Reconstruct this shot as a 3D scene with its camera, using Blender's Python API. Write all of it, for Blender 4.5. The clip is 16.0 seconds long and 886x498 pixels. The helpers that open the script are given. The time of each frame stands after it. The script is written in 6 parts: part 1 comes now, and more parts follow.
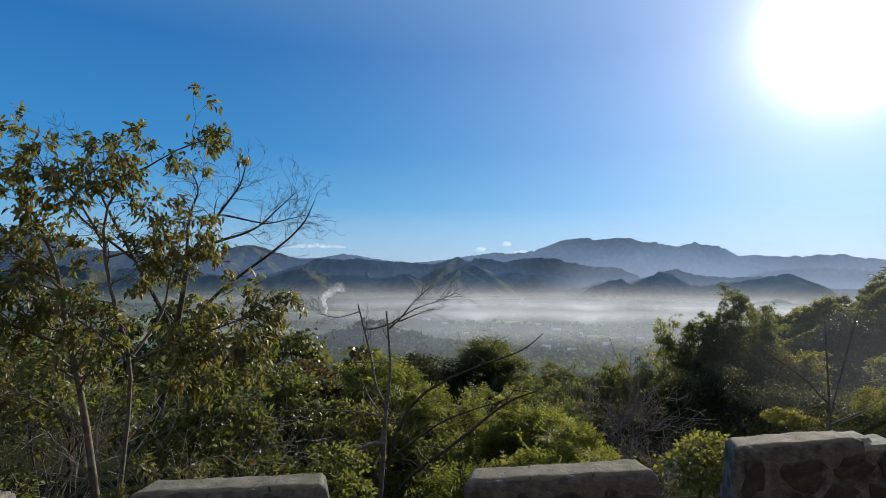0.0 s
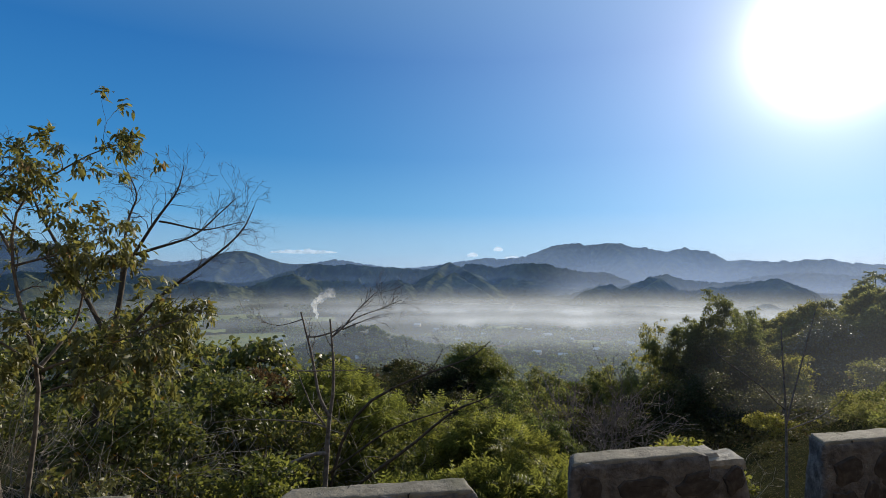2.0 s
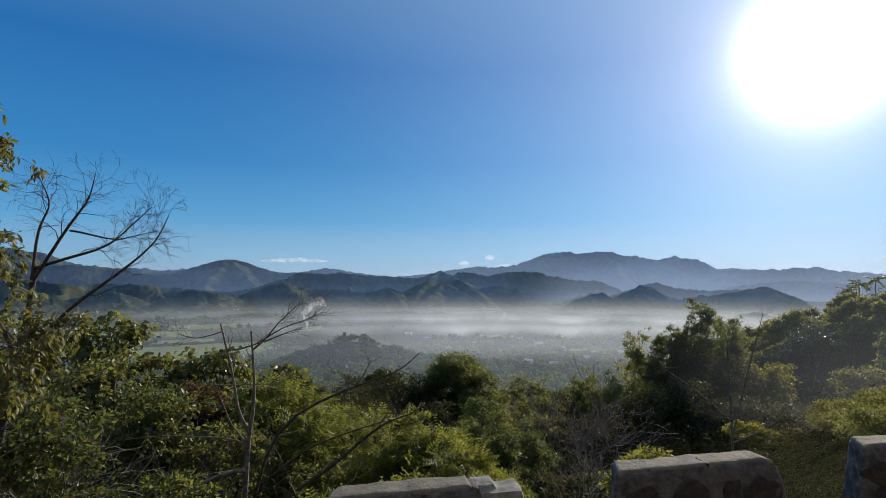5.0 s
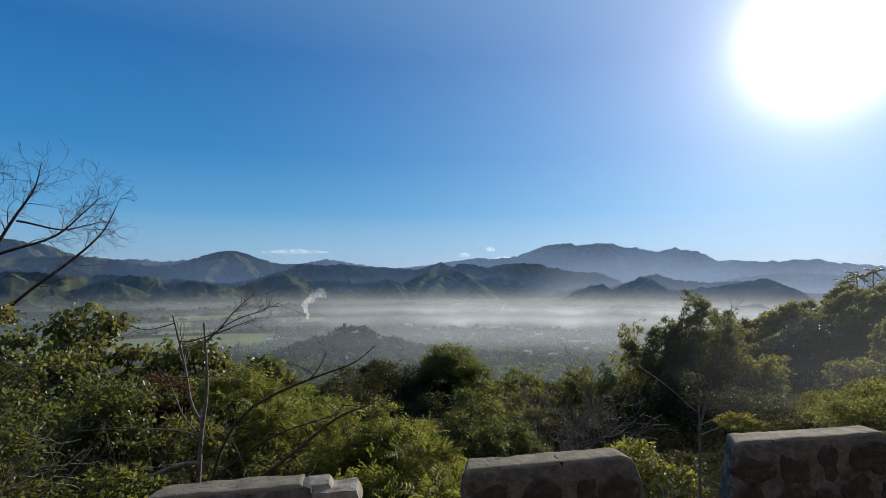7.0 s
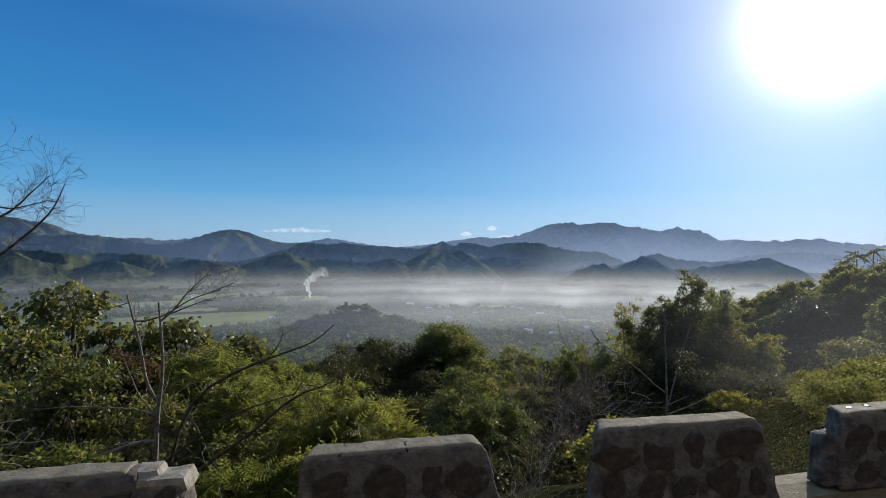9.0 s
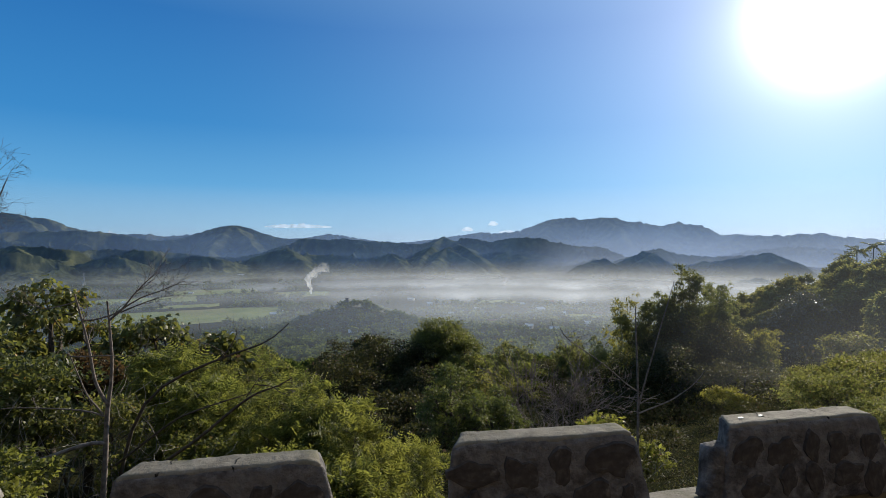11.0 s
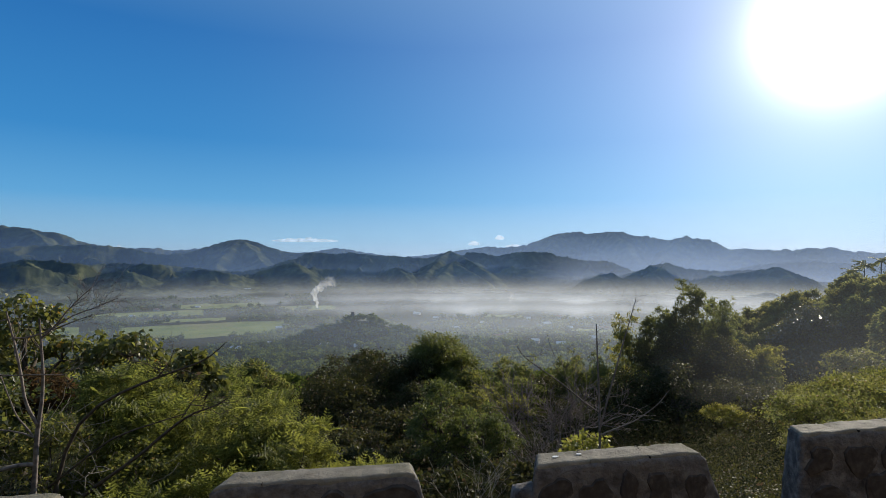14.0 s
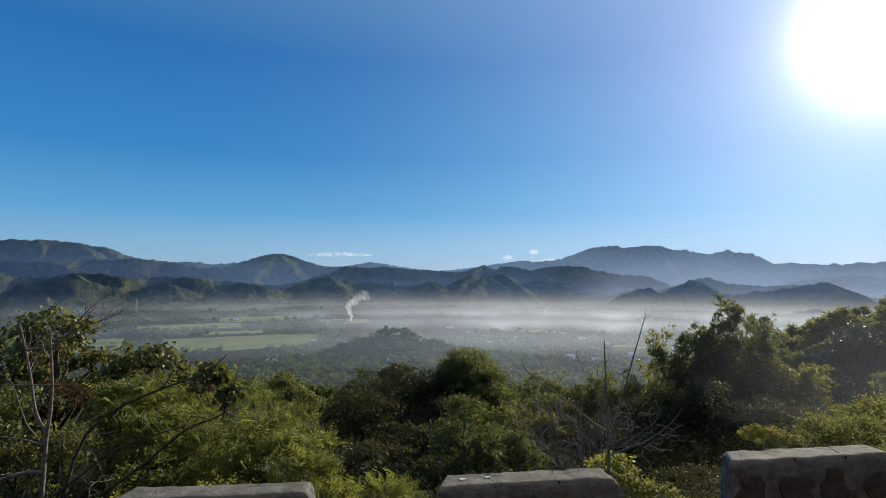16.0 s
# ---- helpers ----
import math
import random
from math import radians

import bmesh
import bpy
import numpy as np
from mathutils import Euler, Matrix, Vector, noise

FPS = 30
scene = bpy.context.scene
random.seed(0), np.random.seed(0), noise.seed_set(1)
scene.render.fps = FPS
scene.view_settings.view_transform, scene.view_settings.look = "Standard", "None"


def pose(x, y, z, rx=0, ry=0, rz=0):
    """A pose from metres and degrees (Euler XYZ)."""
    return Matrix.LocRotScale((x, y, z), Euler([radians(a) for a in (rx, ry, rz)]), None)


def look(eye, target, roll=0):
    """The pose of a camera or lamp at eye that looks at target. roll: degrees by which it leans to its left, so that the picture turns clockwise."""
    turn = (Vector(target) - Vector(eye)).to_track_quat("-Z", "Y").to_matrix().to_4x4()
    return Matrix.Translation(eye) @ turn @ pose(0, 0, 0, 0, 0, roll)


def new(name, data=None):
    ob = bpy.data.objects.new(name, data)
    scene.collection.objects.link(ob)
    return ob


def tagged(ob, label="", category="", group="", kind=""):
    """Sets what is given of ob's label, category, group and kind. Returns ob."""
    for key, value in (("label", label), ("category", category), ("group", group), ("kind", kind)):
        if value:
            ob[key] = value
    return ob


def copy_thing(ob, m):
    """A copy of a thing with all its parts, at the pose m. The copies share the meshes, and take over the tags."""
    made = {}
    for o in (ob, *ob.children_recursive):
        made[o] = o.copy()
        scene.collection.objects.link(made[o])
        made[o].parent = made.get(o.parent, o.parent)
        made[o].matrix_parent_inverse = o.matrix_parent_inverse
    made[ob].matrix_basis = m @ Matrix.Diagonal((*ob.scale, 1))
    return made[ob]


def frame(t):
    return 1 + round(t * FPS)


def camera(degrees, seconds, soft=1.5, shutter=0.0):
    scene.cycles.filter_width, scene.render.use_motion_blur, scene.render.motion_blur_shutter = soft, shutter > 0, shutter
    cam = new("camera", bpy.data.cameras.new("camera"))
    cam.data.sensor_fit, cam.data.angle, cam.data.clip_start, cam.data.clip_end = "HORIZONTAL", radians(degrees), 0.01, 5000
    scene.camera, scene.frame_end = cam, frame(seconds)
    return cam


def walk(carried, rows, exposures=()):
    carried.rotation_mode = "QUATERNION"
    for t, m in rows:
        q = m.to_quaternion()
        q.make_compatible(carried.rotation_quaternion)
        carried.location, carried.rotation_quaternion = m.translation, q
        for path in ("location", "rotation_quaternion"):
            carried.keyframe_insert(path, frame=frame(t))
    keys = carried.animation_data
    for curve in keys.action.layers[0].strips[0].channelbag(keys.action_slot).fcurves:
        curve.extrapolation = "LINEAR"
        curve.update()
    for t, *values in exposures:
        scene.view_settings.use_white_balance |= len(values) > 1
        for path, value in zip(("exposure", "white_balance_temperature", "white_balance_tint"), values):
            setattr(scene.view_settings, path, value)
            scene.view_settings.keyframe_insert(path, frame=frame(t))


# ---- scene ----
cam = camera(78.3, 16.0, soft=0.8)

# seconds, eye, target, roll: a slow stroll along the parapet
PATH = [
    (0, (-0.102, -0.565, 1.542), (-0.139, 1.434, 1.595), 0.0),
    (0.5, (0.105, -0.565, 1.553), (0.079, 1.434, 1.614), -0.0),
    (1, (0.334, -0.571, 1.553), (0.309, 1.427, 1.623), -0.1),
    (1.5, (0.54, -0.499, 1.543), (0.521, 1.5, 1.611), 0.0),
    (2, (0.711, -0.445, 1.563), (0.705, 1.554, 1.636), -0.1),
    (2.5, (0.934, -0.442, 1.579), (0.94, 1.556, 1.664), -0.1),
    (3, (1.086, -0.377, 1.596), (1.097, 1.62, 1.699), -0.1),
    (3.5, (1.268, -0.321, 1.587), (1.281, 1.676, 1.697), -0.0),
    (4, (1.448, -0.272, 1.584), (1.467, 1.725, 1.692), -0.0),
    (6.5, (2.425, -0.179, 1.61), (2.451, 1.819, 1.699), -0.2),
    (7, (2.597, -0.122, 1.59), (2.62, 1.877, 1.663), -0.1),
    (7.5, (2.775, -0.06, 1.598), (2.797, 1.94, 1.64), -0.1),
    (8, (2.964, -0.051, 1.604), (2.986, 1.949, 1.628), -0.0),
    (8.5, (3.158, -0.065, 1.618), (3.176, 1.934, 1.635), -0.1),
    (9, (3.351, -0.02, 1.601), (3.367, 1.98, 1.597), 0.0),
    (11.5, (4.303, 0.206, 1.64), (4.312, 2.206, 1.619), -0.2),
    (12, (4.507, 0.204, 1.66), (4.512, 2.204, 1.645), -0.2),
    (12.5, (4.68, 0.246, 1.647), (4.679, 2.246, 1.637), -0.1),
    (13, (4.844, 0.332, 1.653), (4.842, 2.332, 1.646), -0.1),
    (13.5, (4.986, 0.391, 1.645), (4.984, 2.391, 1.646), -0.0),
    (14, (5.177, 0.408, 1.659), (5.164, 2.408, 1.69), -0.1),
    (14.5, (5.306, 0.402, 1.653), (5.285, 2.401, 1.712), 0.1),
    (15, (5.473, 0.389, 1.682), (5.433, 2.387, 1.756), 0.0),
    (15.5, (5.668, 0.443, 1.673), (5.585, 2.44, 1.752), -0.0),
    (16, (5.793, 0.457, 1.67), (5.657, 2.451, 1.753), 0.0),
]
walk(cam, [(t, look(eye, target, roll)) for t, eye, target, roll in PATH],
     [(t, stops, 6930, 10) for t, stops in ((0, 0.14), (1, 0.12), (2, 0.10), (4, 0.0), (6.5, 0.0), (7.5, 0.03), (9, 0.10), (11.5, 0.15), (12.5, 0.17), (14.5, 0.09), (16, 0.06))])

# ---- sky and sun ----
SUN_AZ, SUN_EL = radians(35.9), radians(19.3)
SUN = Vector((math.sin(SUN_AZ) * math.cos(SUN_EL), math.cos(SUN_AZ) * math.cos(SUN_EL), math.sin(SUN_EL)))

world = bpy.data.worlds.new("sky")
scene.world = world
world.use_nodes = True
wn, wl = world.node_tree.nodes, world.node_tree.links
wn.clear()
sky = wn.new("ShaderNodeTexSky")
sky.sky_type, sky.sun_disc = "NISHITA", False
sky.sun_elevation, sky.sun_rotation = SUN_EL, SUN_AZ
sky.altitude, sky.air_density, sky.dust_density, sky.ozone_density = 200, 1.0, 0.6, 2.5
# clear, deep blue morning air: the gradient of the sky by height, paled above the view to lift the fill light
coord = wn.new("ShaderNodeTexCoord")
up = wn.new("ShaderNodeSeparateXYZ")
wl.new(coord.outputs["Generated"], up.inputs[0])
grade = wn.new("ShaderNodeValToRGB")
GRADE = ((0.0, (0.42, 0.62, 0.78)), (0.03, (0.27, 0.53, 0.77)), (0.10, (0.090, 0.35, 0.69)), (0.20, (0.028, 0.23, 0.58)), (0.36, (0.014, 0.155, 0.47)), (0.58, (0.11, 0.25, 0.48)), (1.0, (0.30, 0.38, 0.50)))
while len(grade.color_ramp.elements) < len(GRADE):
    grade.color_ramp.elements.new(0.5)
for el, (at_, col) in zip(grade.color_ramp.elements, GRADE):
    el.position, el.color = at_, (*col, 1)
wl.new(up.outputs["Z"], grade.inputs[0])
scaled = wn.new("ShaderNodeVectorMath")
scaled.operation = "SCALE"
scaled.inputs["Scale"].default_value = 0.085
wl.new(sky.outputs[0], scaled.inputs[0])
blend = wn.new("ShaderNodeMix")
blend.data_type = "RGBA"
blend.inputs[0].default_value = 0.94
wl.new(scaled.outputs[0], blend.inputs[6])
wl.new(grade.outputs[0], blend.inputs[7])
back = wn.new("ShaderNodeBackground")
wl.new(blend.outputs[2], back.inputs["Color"])
# the aureole of bright hazy air round the sun
dot = wn.new("ShaderNodeVectorMath")
dot.operation = "DOT_PRODUCT"
dot.inputs[1].default_value = SUN
wl.new(coord.outputs["Generated"], dot.inputs[0])
clip = wn.new("ShaderNodeMath")
clip.operation = "MAXIMUM"
clip.inputs[1].default_value = 0.0
wl.new(dot.outputs["Value"], clip.inputs[0])
total = back.outputs[0]
for power, strength, colour in ((520, 5.0, (1, 0.98, 0.94)), (150, 0.55, (1, 0.98, 0.97)), (34, 0.27, (1, 0.94, 0.91)), (6, 0.37, (0.55, 0.70, 0.97))):
    p = wn.new("ShaderNodeMath")
    p.operation = "POWER"
    p.inputs[1].default_value = power
    wl.new(clip.outputs[0], p.inputs[0])
    m = wn.new("ShaderNodeMath")
    m.operation = "MULTIPLY"
    m.inputs[1].default_value = strength
    wl.new(p.outputs[0], m.inputs[0])
    b = wn.new("ShaderNodeBackground")
    b.inputs["Color"].default_value = (*colour, 1)
    wl.new(m.outputs[0], b.inputs["Strength"])
    add = wn.new("ShaderNodeAddShader")
    wl.new(total, add.inputs[0])
    wl.new(b.outputs[0], add.inputs[1])
    total = add.outputs[0]
wout = wn.new("ShaderNodeOutputWorld")
wl.new(total, wout.inputs["Surface"])

lamp = bpy.data.lights.new("sun", "SUN")
lamp.energy, lamp.angle, lamp.color = 5.0, radians(0.53), (1.0, 0.93, 0.80)
sun = new("sun", lamp)
sun.matrix_world = look(SUN * 50, (0, 0, 0))


# ---- materials ----
def node_mat(name):
    m = bpy.data.materials.new(name)
    m.use_nodes = True
    m.node_tree.nodes.clear()
    n, l = m.node_tree.nodes, m.node_tree.links
    out = n.new("ShaderNodeOutputMaterial")
    return m, n, l, out


def ramp(n, l, fac, stops):
    r = n.new("ShaderNodeValToRGB")
    e = r.color_ramp.elements
    while len(e) < len(stops):
        e.new(0.5)
    for el, (pos, col) in zip(e, stops):
        el.position, el.color = pos, (*col, 1)
    l.new(fac, r.inputs[0])
    return r.outputs[0]


def tex_noise(n, l, scale, detail=4.0, rough=0.55, coord="Object"):
    c = n.new("ShaderNodeTexCoord")
    t = n.new("ShaderNodeTexNoise")
    t.inputs["Scale"].default_value, t.inputs["Detail"].default_value, t.inputs["Roughness"].default_value = scale, detail, rough
    l.new(c.outputs[coord], t.inputs["Vector"])
    return t.outputs["Fac"]


def mixed(n, l, a, b, fac, mode="MIX"):
    m = n.new("ShaderNodeMix")
    m.data_type, m.blend_type = "RGBA", mode
    for sock, v in ((m.inputs[0], fac), (m.inputs[6], a), (m.inputs[7], b)):
        if isinstance(v, (int, float)):
            sock.default_value = v
        elif isinstance(v, tuple):
            sock.default_value = (*v, 1)
        else:
            l.new(v, sock)
    return m.outputs[2]


def surface(name, stops, scale, stain=None, stain_scale=0.6, rough=0.85, bump=0.3, bump_scale=40.0, bump_dist=0.01, gloss=0.25):
    """A rough surface: grain at one scale, stains at another, fine relief."""
    m, n, l, out = node_mat(name)
    col = ramp(n, l, tex_noise(n, l, scale, 8), stops)
    if stain:
        col = mixed(n, l, col, stain, ramp(n, l, tex_noise(n, l, stain_scale, 5, 0.65), [(0.48, (0, 0, 0)), (0.66, (0.8, 0.8, 0.8))]))
    b = n.new("ShaderNodeBsdfPrincipled")
    b.inputs["Roughness"].default_value = rough
    b.inputs["Specular IOR Level"].default_value = gloss
    l.new(col, b.inputs["Base Color"])
    bp = n.new("ShaderNodeBump")
    bp.inputs["Strength"].default_value, bp.inputs["Distance"].default_value = bump, bump_dist
    l.new(tex_noise(n, l, bump_scale, 6, 0.65), bp.inputs["Height"])
    l.new(bp.outputs[0], b.inputs["Normal"])
    l.new(b.outputs[0], out.inputs[0])
    return m


def leaf_mat(name, dark, light, through_light, share=0.45, rough=0.5, dry=None, dry_part=0.06, gloss=0.35):
    """Leaves: reflected and transmitted light, each leaf a little different."""
    m, n, l, out = node_mat(name)
    g = n.new("ShaderNodeNewGeometry")
    o = n.new("ShaderNodeObjectInfo")
    col = mixed(n, l, dark, light, g.outputs["Random Per Island"])
    thr = mixed(n, l, tuple(c * 0.55 for c in through_light), through_light, g.outputs["Random Per Island"])
    patch = ramp(n, l, tex_noise(n, l, 0.7, 3), [(0.35, (0.72, 0.74, 0.7)), (0.65, (1.15, 1.1, 1.0))])
    col = mixed(n, l, col, patch, 0.8, "MULTIPLY")
    own = ramp(n, l, o.outputs["Random"], [(0.0, (0.8, 0.86, 0.8)), (1.0, (1.12, 1.05, 0.95))])
    col = mixed(n, l, col, own, 1.0, "MULTIPLY")
    thr = mixed(n, l, thr, own, 1.0, "MULTIPLY")
    if dry:
        w = n.new("ShaderNodeTexWhiteNoise")
        w.noise_dimensions = "1D"
        l.new(g.outputs["Random Per Island"], w.inputs["W"])
        lt = n.new("ShaderNodeMath")
        lt.operation = "LESS_THAN"
        lt.inputs[1].default_value = dry_part
        l.new(w.outputs["Value"], lt.inputs[0])
        col = mixed(n, l, col, dry, lt.outputs[0])
        thr = mixed(n, l, thr, dry, lt.outputs[0])
    b = n.new("ShaderNodeBsdfPrincipled")
    b.inputs["Roughness"].default_value = rough
    b.inputs["Specular IOR Level"].default_value = gloss
    l.new(col, b.inputs["Base Color"])
    t = n.new("ShaderNodeBsdfTranslucent")
    l.new(thr, t.inputs["Color"])
    mx = n.new("ShaderNodeMixShader")
    mx.inputs[0].default_value = share
    l.new(b.outputs[0], mx.inputs[1])
    l.new(t.outputs[0], mx.inputs[2])
    l.new(mx.outputs[0], out.inputs[0])
    return m


def bark_mat(name, a, b, scale=14.0):
    return surface(name, [(0.3, a), (0.7, b)], scale, rough=0.9, bump=0.6, bump_scale=50.0, bump_dist=0.006)


def mist_mat(name, profile, patch=0.004, spread=(0.3, 0.7), colour=(0.86, 0.90, 0.95), stretch=3.0, east=None, heave=6.0, low=0.55, high=None):
    """Thin water mist: clear air mixed with white droplets that scatter sun and sky. profile: (height, density) from below upwards."""
    m, n, l, out = node_mat(name)
    g = n.new("ShaderNodeNewGeometry")
    sep = n.new("ShaderNodeSeparateXYZ")
    l.new(g.outputs["Position"], sep.inputs[0])
    mp = n.new("ShaderNodeMapping")
    mp.inputs["Scale"].default_value = (patch, patch, patch * stretch)
    l.new(g.outputs["Position"], mp.inputs[0])
    t = n.new("ShaderNodeTexNoise")
    t.inputs["Scale"].default_value, t.inputs["Detail"].default_value, t.inputs["Roughness"].default_value = 1.0, 5, 0.5
    l.new(mp.outputs[0], t.inputs["Vector"])
    # the top of the mist heaves a little
    hv = n.new("ShaderNodeMath")
    hv.operation = "MULTIPLY_ADD"
    hv.inputs[1].default_value, hv.inputs[2].default_value = 2 * heave, -heave
    l.new(t.outputs["Fac"], hv.inputs[0])
    zz = n.new("ShaderNodeMath")
    l.new(sep.outputs["Z"], zz.inputs[0])
    l.new(hv.outputs[0], zz.inputs[1])
    z0, z1 = profile[0][0], profile[-1][0]
    to = n.new("ShaderNodeMapRange")
    to.inputs["From Min"].default_value, to.inputs["From Max"].default_value = z0, z1
    l.new(zz.outputs[0], to.inputs["Value"])
    r = n.new("ShaderNodeValToRGB")
    r.color_ramp.interpolation = "EASE"
    e = r.color_ramp.elements
    while len(e) < len(profile):
        e.new(0.5)
    for el, (z, a) in zip(e, profile):
        el.position, el.color = (z - z0) / (z1 - z0), (a, a, a, 1)
    l.new(to.outputs[0], r.inputs[0])
    wave = n.new("ShaderNodeMapRange")
    for k, v in zip(("From Min", "From Max", "To Min", "To Max"), (*spread, low, 1.0)):
        wave.inputs[k].default_value = v
    l.new(t.outputs["Fac"], wave.inputs["Value"])
    al = n.new("ShaderNodeMath")
    al.operation = "MULTIPLY"
    l.new(r.outputs[0], al.inputs[0])
    l.new(wave.outputs[0], al.inputs[1])
    alpha = al.outputs[0]
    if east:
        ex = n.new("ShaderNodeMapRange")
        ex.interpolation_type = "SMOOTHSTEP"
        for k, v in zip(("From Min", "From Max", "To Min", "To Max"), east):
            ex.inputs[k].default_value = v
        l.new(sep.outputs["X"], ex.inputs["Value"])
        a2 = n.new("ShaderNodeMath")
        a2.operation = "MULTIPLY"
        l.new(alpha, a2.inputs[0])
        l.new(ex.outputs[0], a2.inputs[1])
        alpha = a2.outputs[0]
    d = n.new("ShaderNodeBsdfDiffuse")
    d.inputs["Color"].default_value = (*colour, 1)
    tr = n.new("ShaderNodeBsdfTranslucent")
    tr.inputs["Color"].default_value = (*colour, 1)
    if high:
        # the blue of distant air above the fog, put into the sheet's colour
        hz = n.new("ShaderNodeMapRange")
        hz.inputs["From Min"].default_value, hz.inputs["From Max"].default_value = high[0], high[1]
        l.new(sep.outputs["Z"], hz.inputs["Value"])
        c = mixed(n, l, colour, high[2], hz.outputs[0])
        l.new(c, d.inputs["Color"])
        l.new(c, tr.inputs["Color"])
    half = n.new("ShaderNodeMixShader")
    half.inputs[0].default_value = 0.6
    l.new(d.outputs[0], half.inputs[1])
    l.new(tr.outputs[0], half.inputs[2])
    clear = n.new("ShaderNodeBsdfTransparent")
    mx = n.new("ShaderNodeMixShader")
    l.new(alpha, mx.inputs[0])
    l.new(clear.outputs[0], mx.inputs[1])
    l.new(half.outputs[0], mx.inputs[2])
    l.new(mx.outputs[0], out.inputs[0])
    return m


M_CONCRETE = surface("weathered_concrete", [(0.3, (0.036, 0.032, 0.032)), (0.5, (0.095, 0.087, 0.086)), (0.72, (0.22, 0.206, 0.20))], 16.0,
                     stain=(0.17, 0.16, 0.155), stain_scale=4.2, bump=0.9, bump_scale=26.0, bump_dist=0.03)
# worn block tops, with the sun on them put into a lighter cement
M_TOP = surface("worn_sunlit_top", [(0.3, (0.14, 0.122, 0.096)), (0.55, (0.20, 0.178, 0.142)), (0.8, (0.265, 0.24, 0.196))], 13.0,
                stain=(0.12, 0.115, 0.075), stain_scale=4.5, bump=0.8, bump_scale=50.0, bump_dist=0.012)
M_BROKEN = surface("freshly_broken_concrete", [(0.3, (0.17, 0.155, 0.135)), (0.7, (0.36, 0.34, 0.305))], 18.0, bump=1.0, bump_scale=40.0, bump_dist=0.012)
# dark stones set flush, with the shade of their recesses in the colour
M_STONE = surface("dark_recess_stone", [(0.3, (0.028, 0.024, 0.023)), (0.55, (0.058, 0.050, 0.047)), (0.75, (0.16, 0.146, 0.138))], 22.0,
                  stain=(0.06, 0.05, 0.044), stain_scale=6.0, bump=0.5, bump_scale=35.0, rough=0.85)
M_CRACK = surface("dark_crack", [(0.3, (0.012, 0.011, 0.01)), (0.7, (0.03, 0.027, 0.024))], 30.0, bump=0.2)
M_PAINT = surface("white_paint_splash", [(0.3, (0.7, 0.7, 0.7)), (0.7, (0.85, 0.85, 0.84))], 20.0, rough=0.45, bump=0.15)
M_ROAD = surface("asphalt", [(0.3, (0.035, 0.035, 0.036)), (0.7, (0.065, 0.064, 0.062))], 60.0, stain=(0.09, 0.085, 0.075), stain_scale=0.7)
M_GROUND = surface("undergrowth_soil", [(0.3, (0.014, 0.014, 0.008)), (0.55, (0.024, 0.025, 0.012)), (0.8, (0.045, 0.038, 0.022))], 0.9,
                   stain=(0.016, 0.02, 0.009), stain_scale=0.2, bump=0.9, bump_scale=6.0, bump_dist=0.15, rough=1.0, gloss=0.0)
M_HILL = surface("wooded_hillside", [(0.3, (0.024, 0.030, 0.018)), (0.50, (0.045, 0.056, 0.032)), (0.71, (0.13, 0.132, 0.064))], 0.024,
                 stain=(0.105, 0.108, 0.052), stain_scale=0.005, bump=0.8, bump_scale=0.09, bump_dist=3.0, rough=1.0, gloss=0.0)
# for the bank added out of view, bright enough to bounce light
M_BANK = surface("earth_bank", [(0.3, (0.18, 0.125, 0.075)), (0.7, (0.33, 0.24, 0.145))], 1.2, stain=(0.08, 0.09, 0.04), stain_scale=0.4, bump=0.8, bump_scale=3.0, bump_dist=0.1, rough=1.0, gloss=0.0)
M_FIELD = surface("rice_field", gloss=0.0, rough=1.0, stops=[(0.3, (0.12, 0.155, 0.05)), (0.7, (0.20, 0.22, 0.08))], scale=0.02, stain=(0.22, 0.19, 0.10), stain_scale=0.009, bump=0.2, bump_scale=0.5)
M_BARK_PALE = bark_mat("pale_grey_bark", (0.16, 0.14, 0.12), (0.36, 0.33, 0.29))
M_BARK_DARK = bark_mat("dark_brown_bark", (0.035, 0.028, 0.022), (0.11, 0.09, 0.07))
M_BARK_DEAD = bark_mat("bare_grey_wood", (0.085, 0.07, 0.062), (0.26, 0.22, 0.195))
M_BARK_RED = bark_mat("reddish_dry_twigs", (0.08, 0.062, 0.057), (0.25, 0.20, 0.185))
M_LEAF_BIG = leaf_mat("large_broad_leaf", (0.030, 0.041, 0.019), (0.125, 0.135, 0.052), (0.31, 0.33, 0.08), 0.38, 0.42, (0.36, 0.21, 0.04), 0.015, 0.3)
M_LEAF_TREE = leaf_mat("drooping_olive_leaf", (0.046, 0.056, 0.024), (0.155, 0.153, 0.064), (0.34, 0.335, 0.095), 0.40, 0.45, (0.28, 0.16, 0.05), 0.025, 0.35)
M_LEAF_FEATHER = leaf_mat("feathery_leaf", (0.045, 0.06, 0.02), (0.155, 0.17, 0.054), (0.37, 0.40, 0.085), 0.43, 0.5, gloss=0.25)
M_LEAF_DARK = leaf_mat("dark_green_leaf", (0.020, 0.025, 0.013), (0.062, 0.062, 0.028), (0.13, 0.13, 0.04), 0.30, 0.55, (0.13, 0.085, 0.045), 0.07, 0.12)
M_LEAF_GLOSSY = leaf_mat("dark_glossy_leaf", (0.03, 0.035, 0.022), (0.075, 0.078, 0.05), (0.13, 0.135, 0.05), 0.2, 0.28, (0.14, 0.09, 0.04), 0.03, 0.9)
M_LEAF_MID = leaf_mat("mid_green_leaf", (0.055, 0.066, 0.028), (0.175, 0.18, 0.072), (0.39, 0.39, 0.10), 0.42, 0.55, (0.22, 0.16, 0.06), 0.05, 0.15)
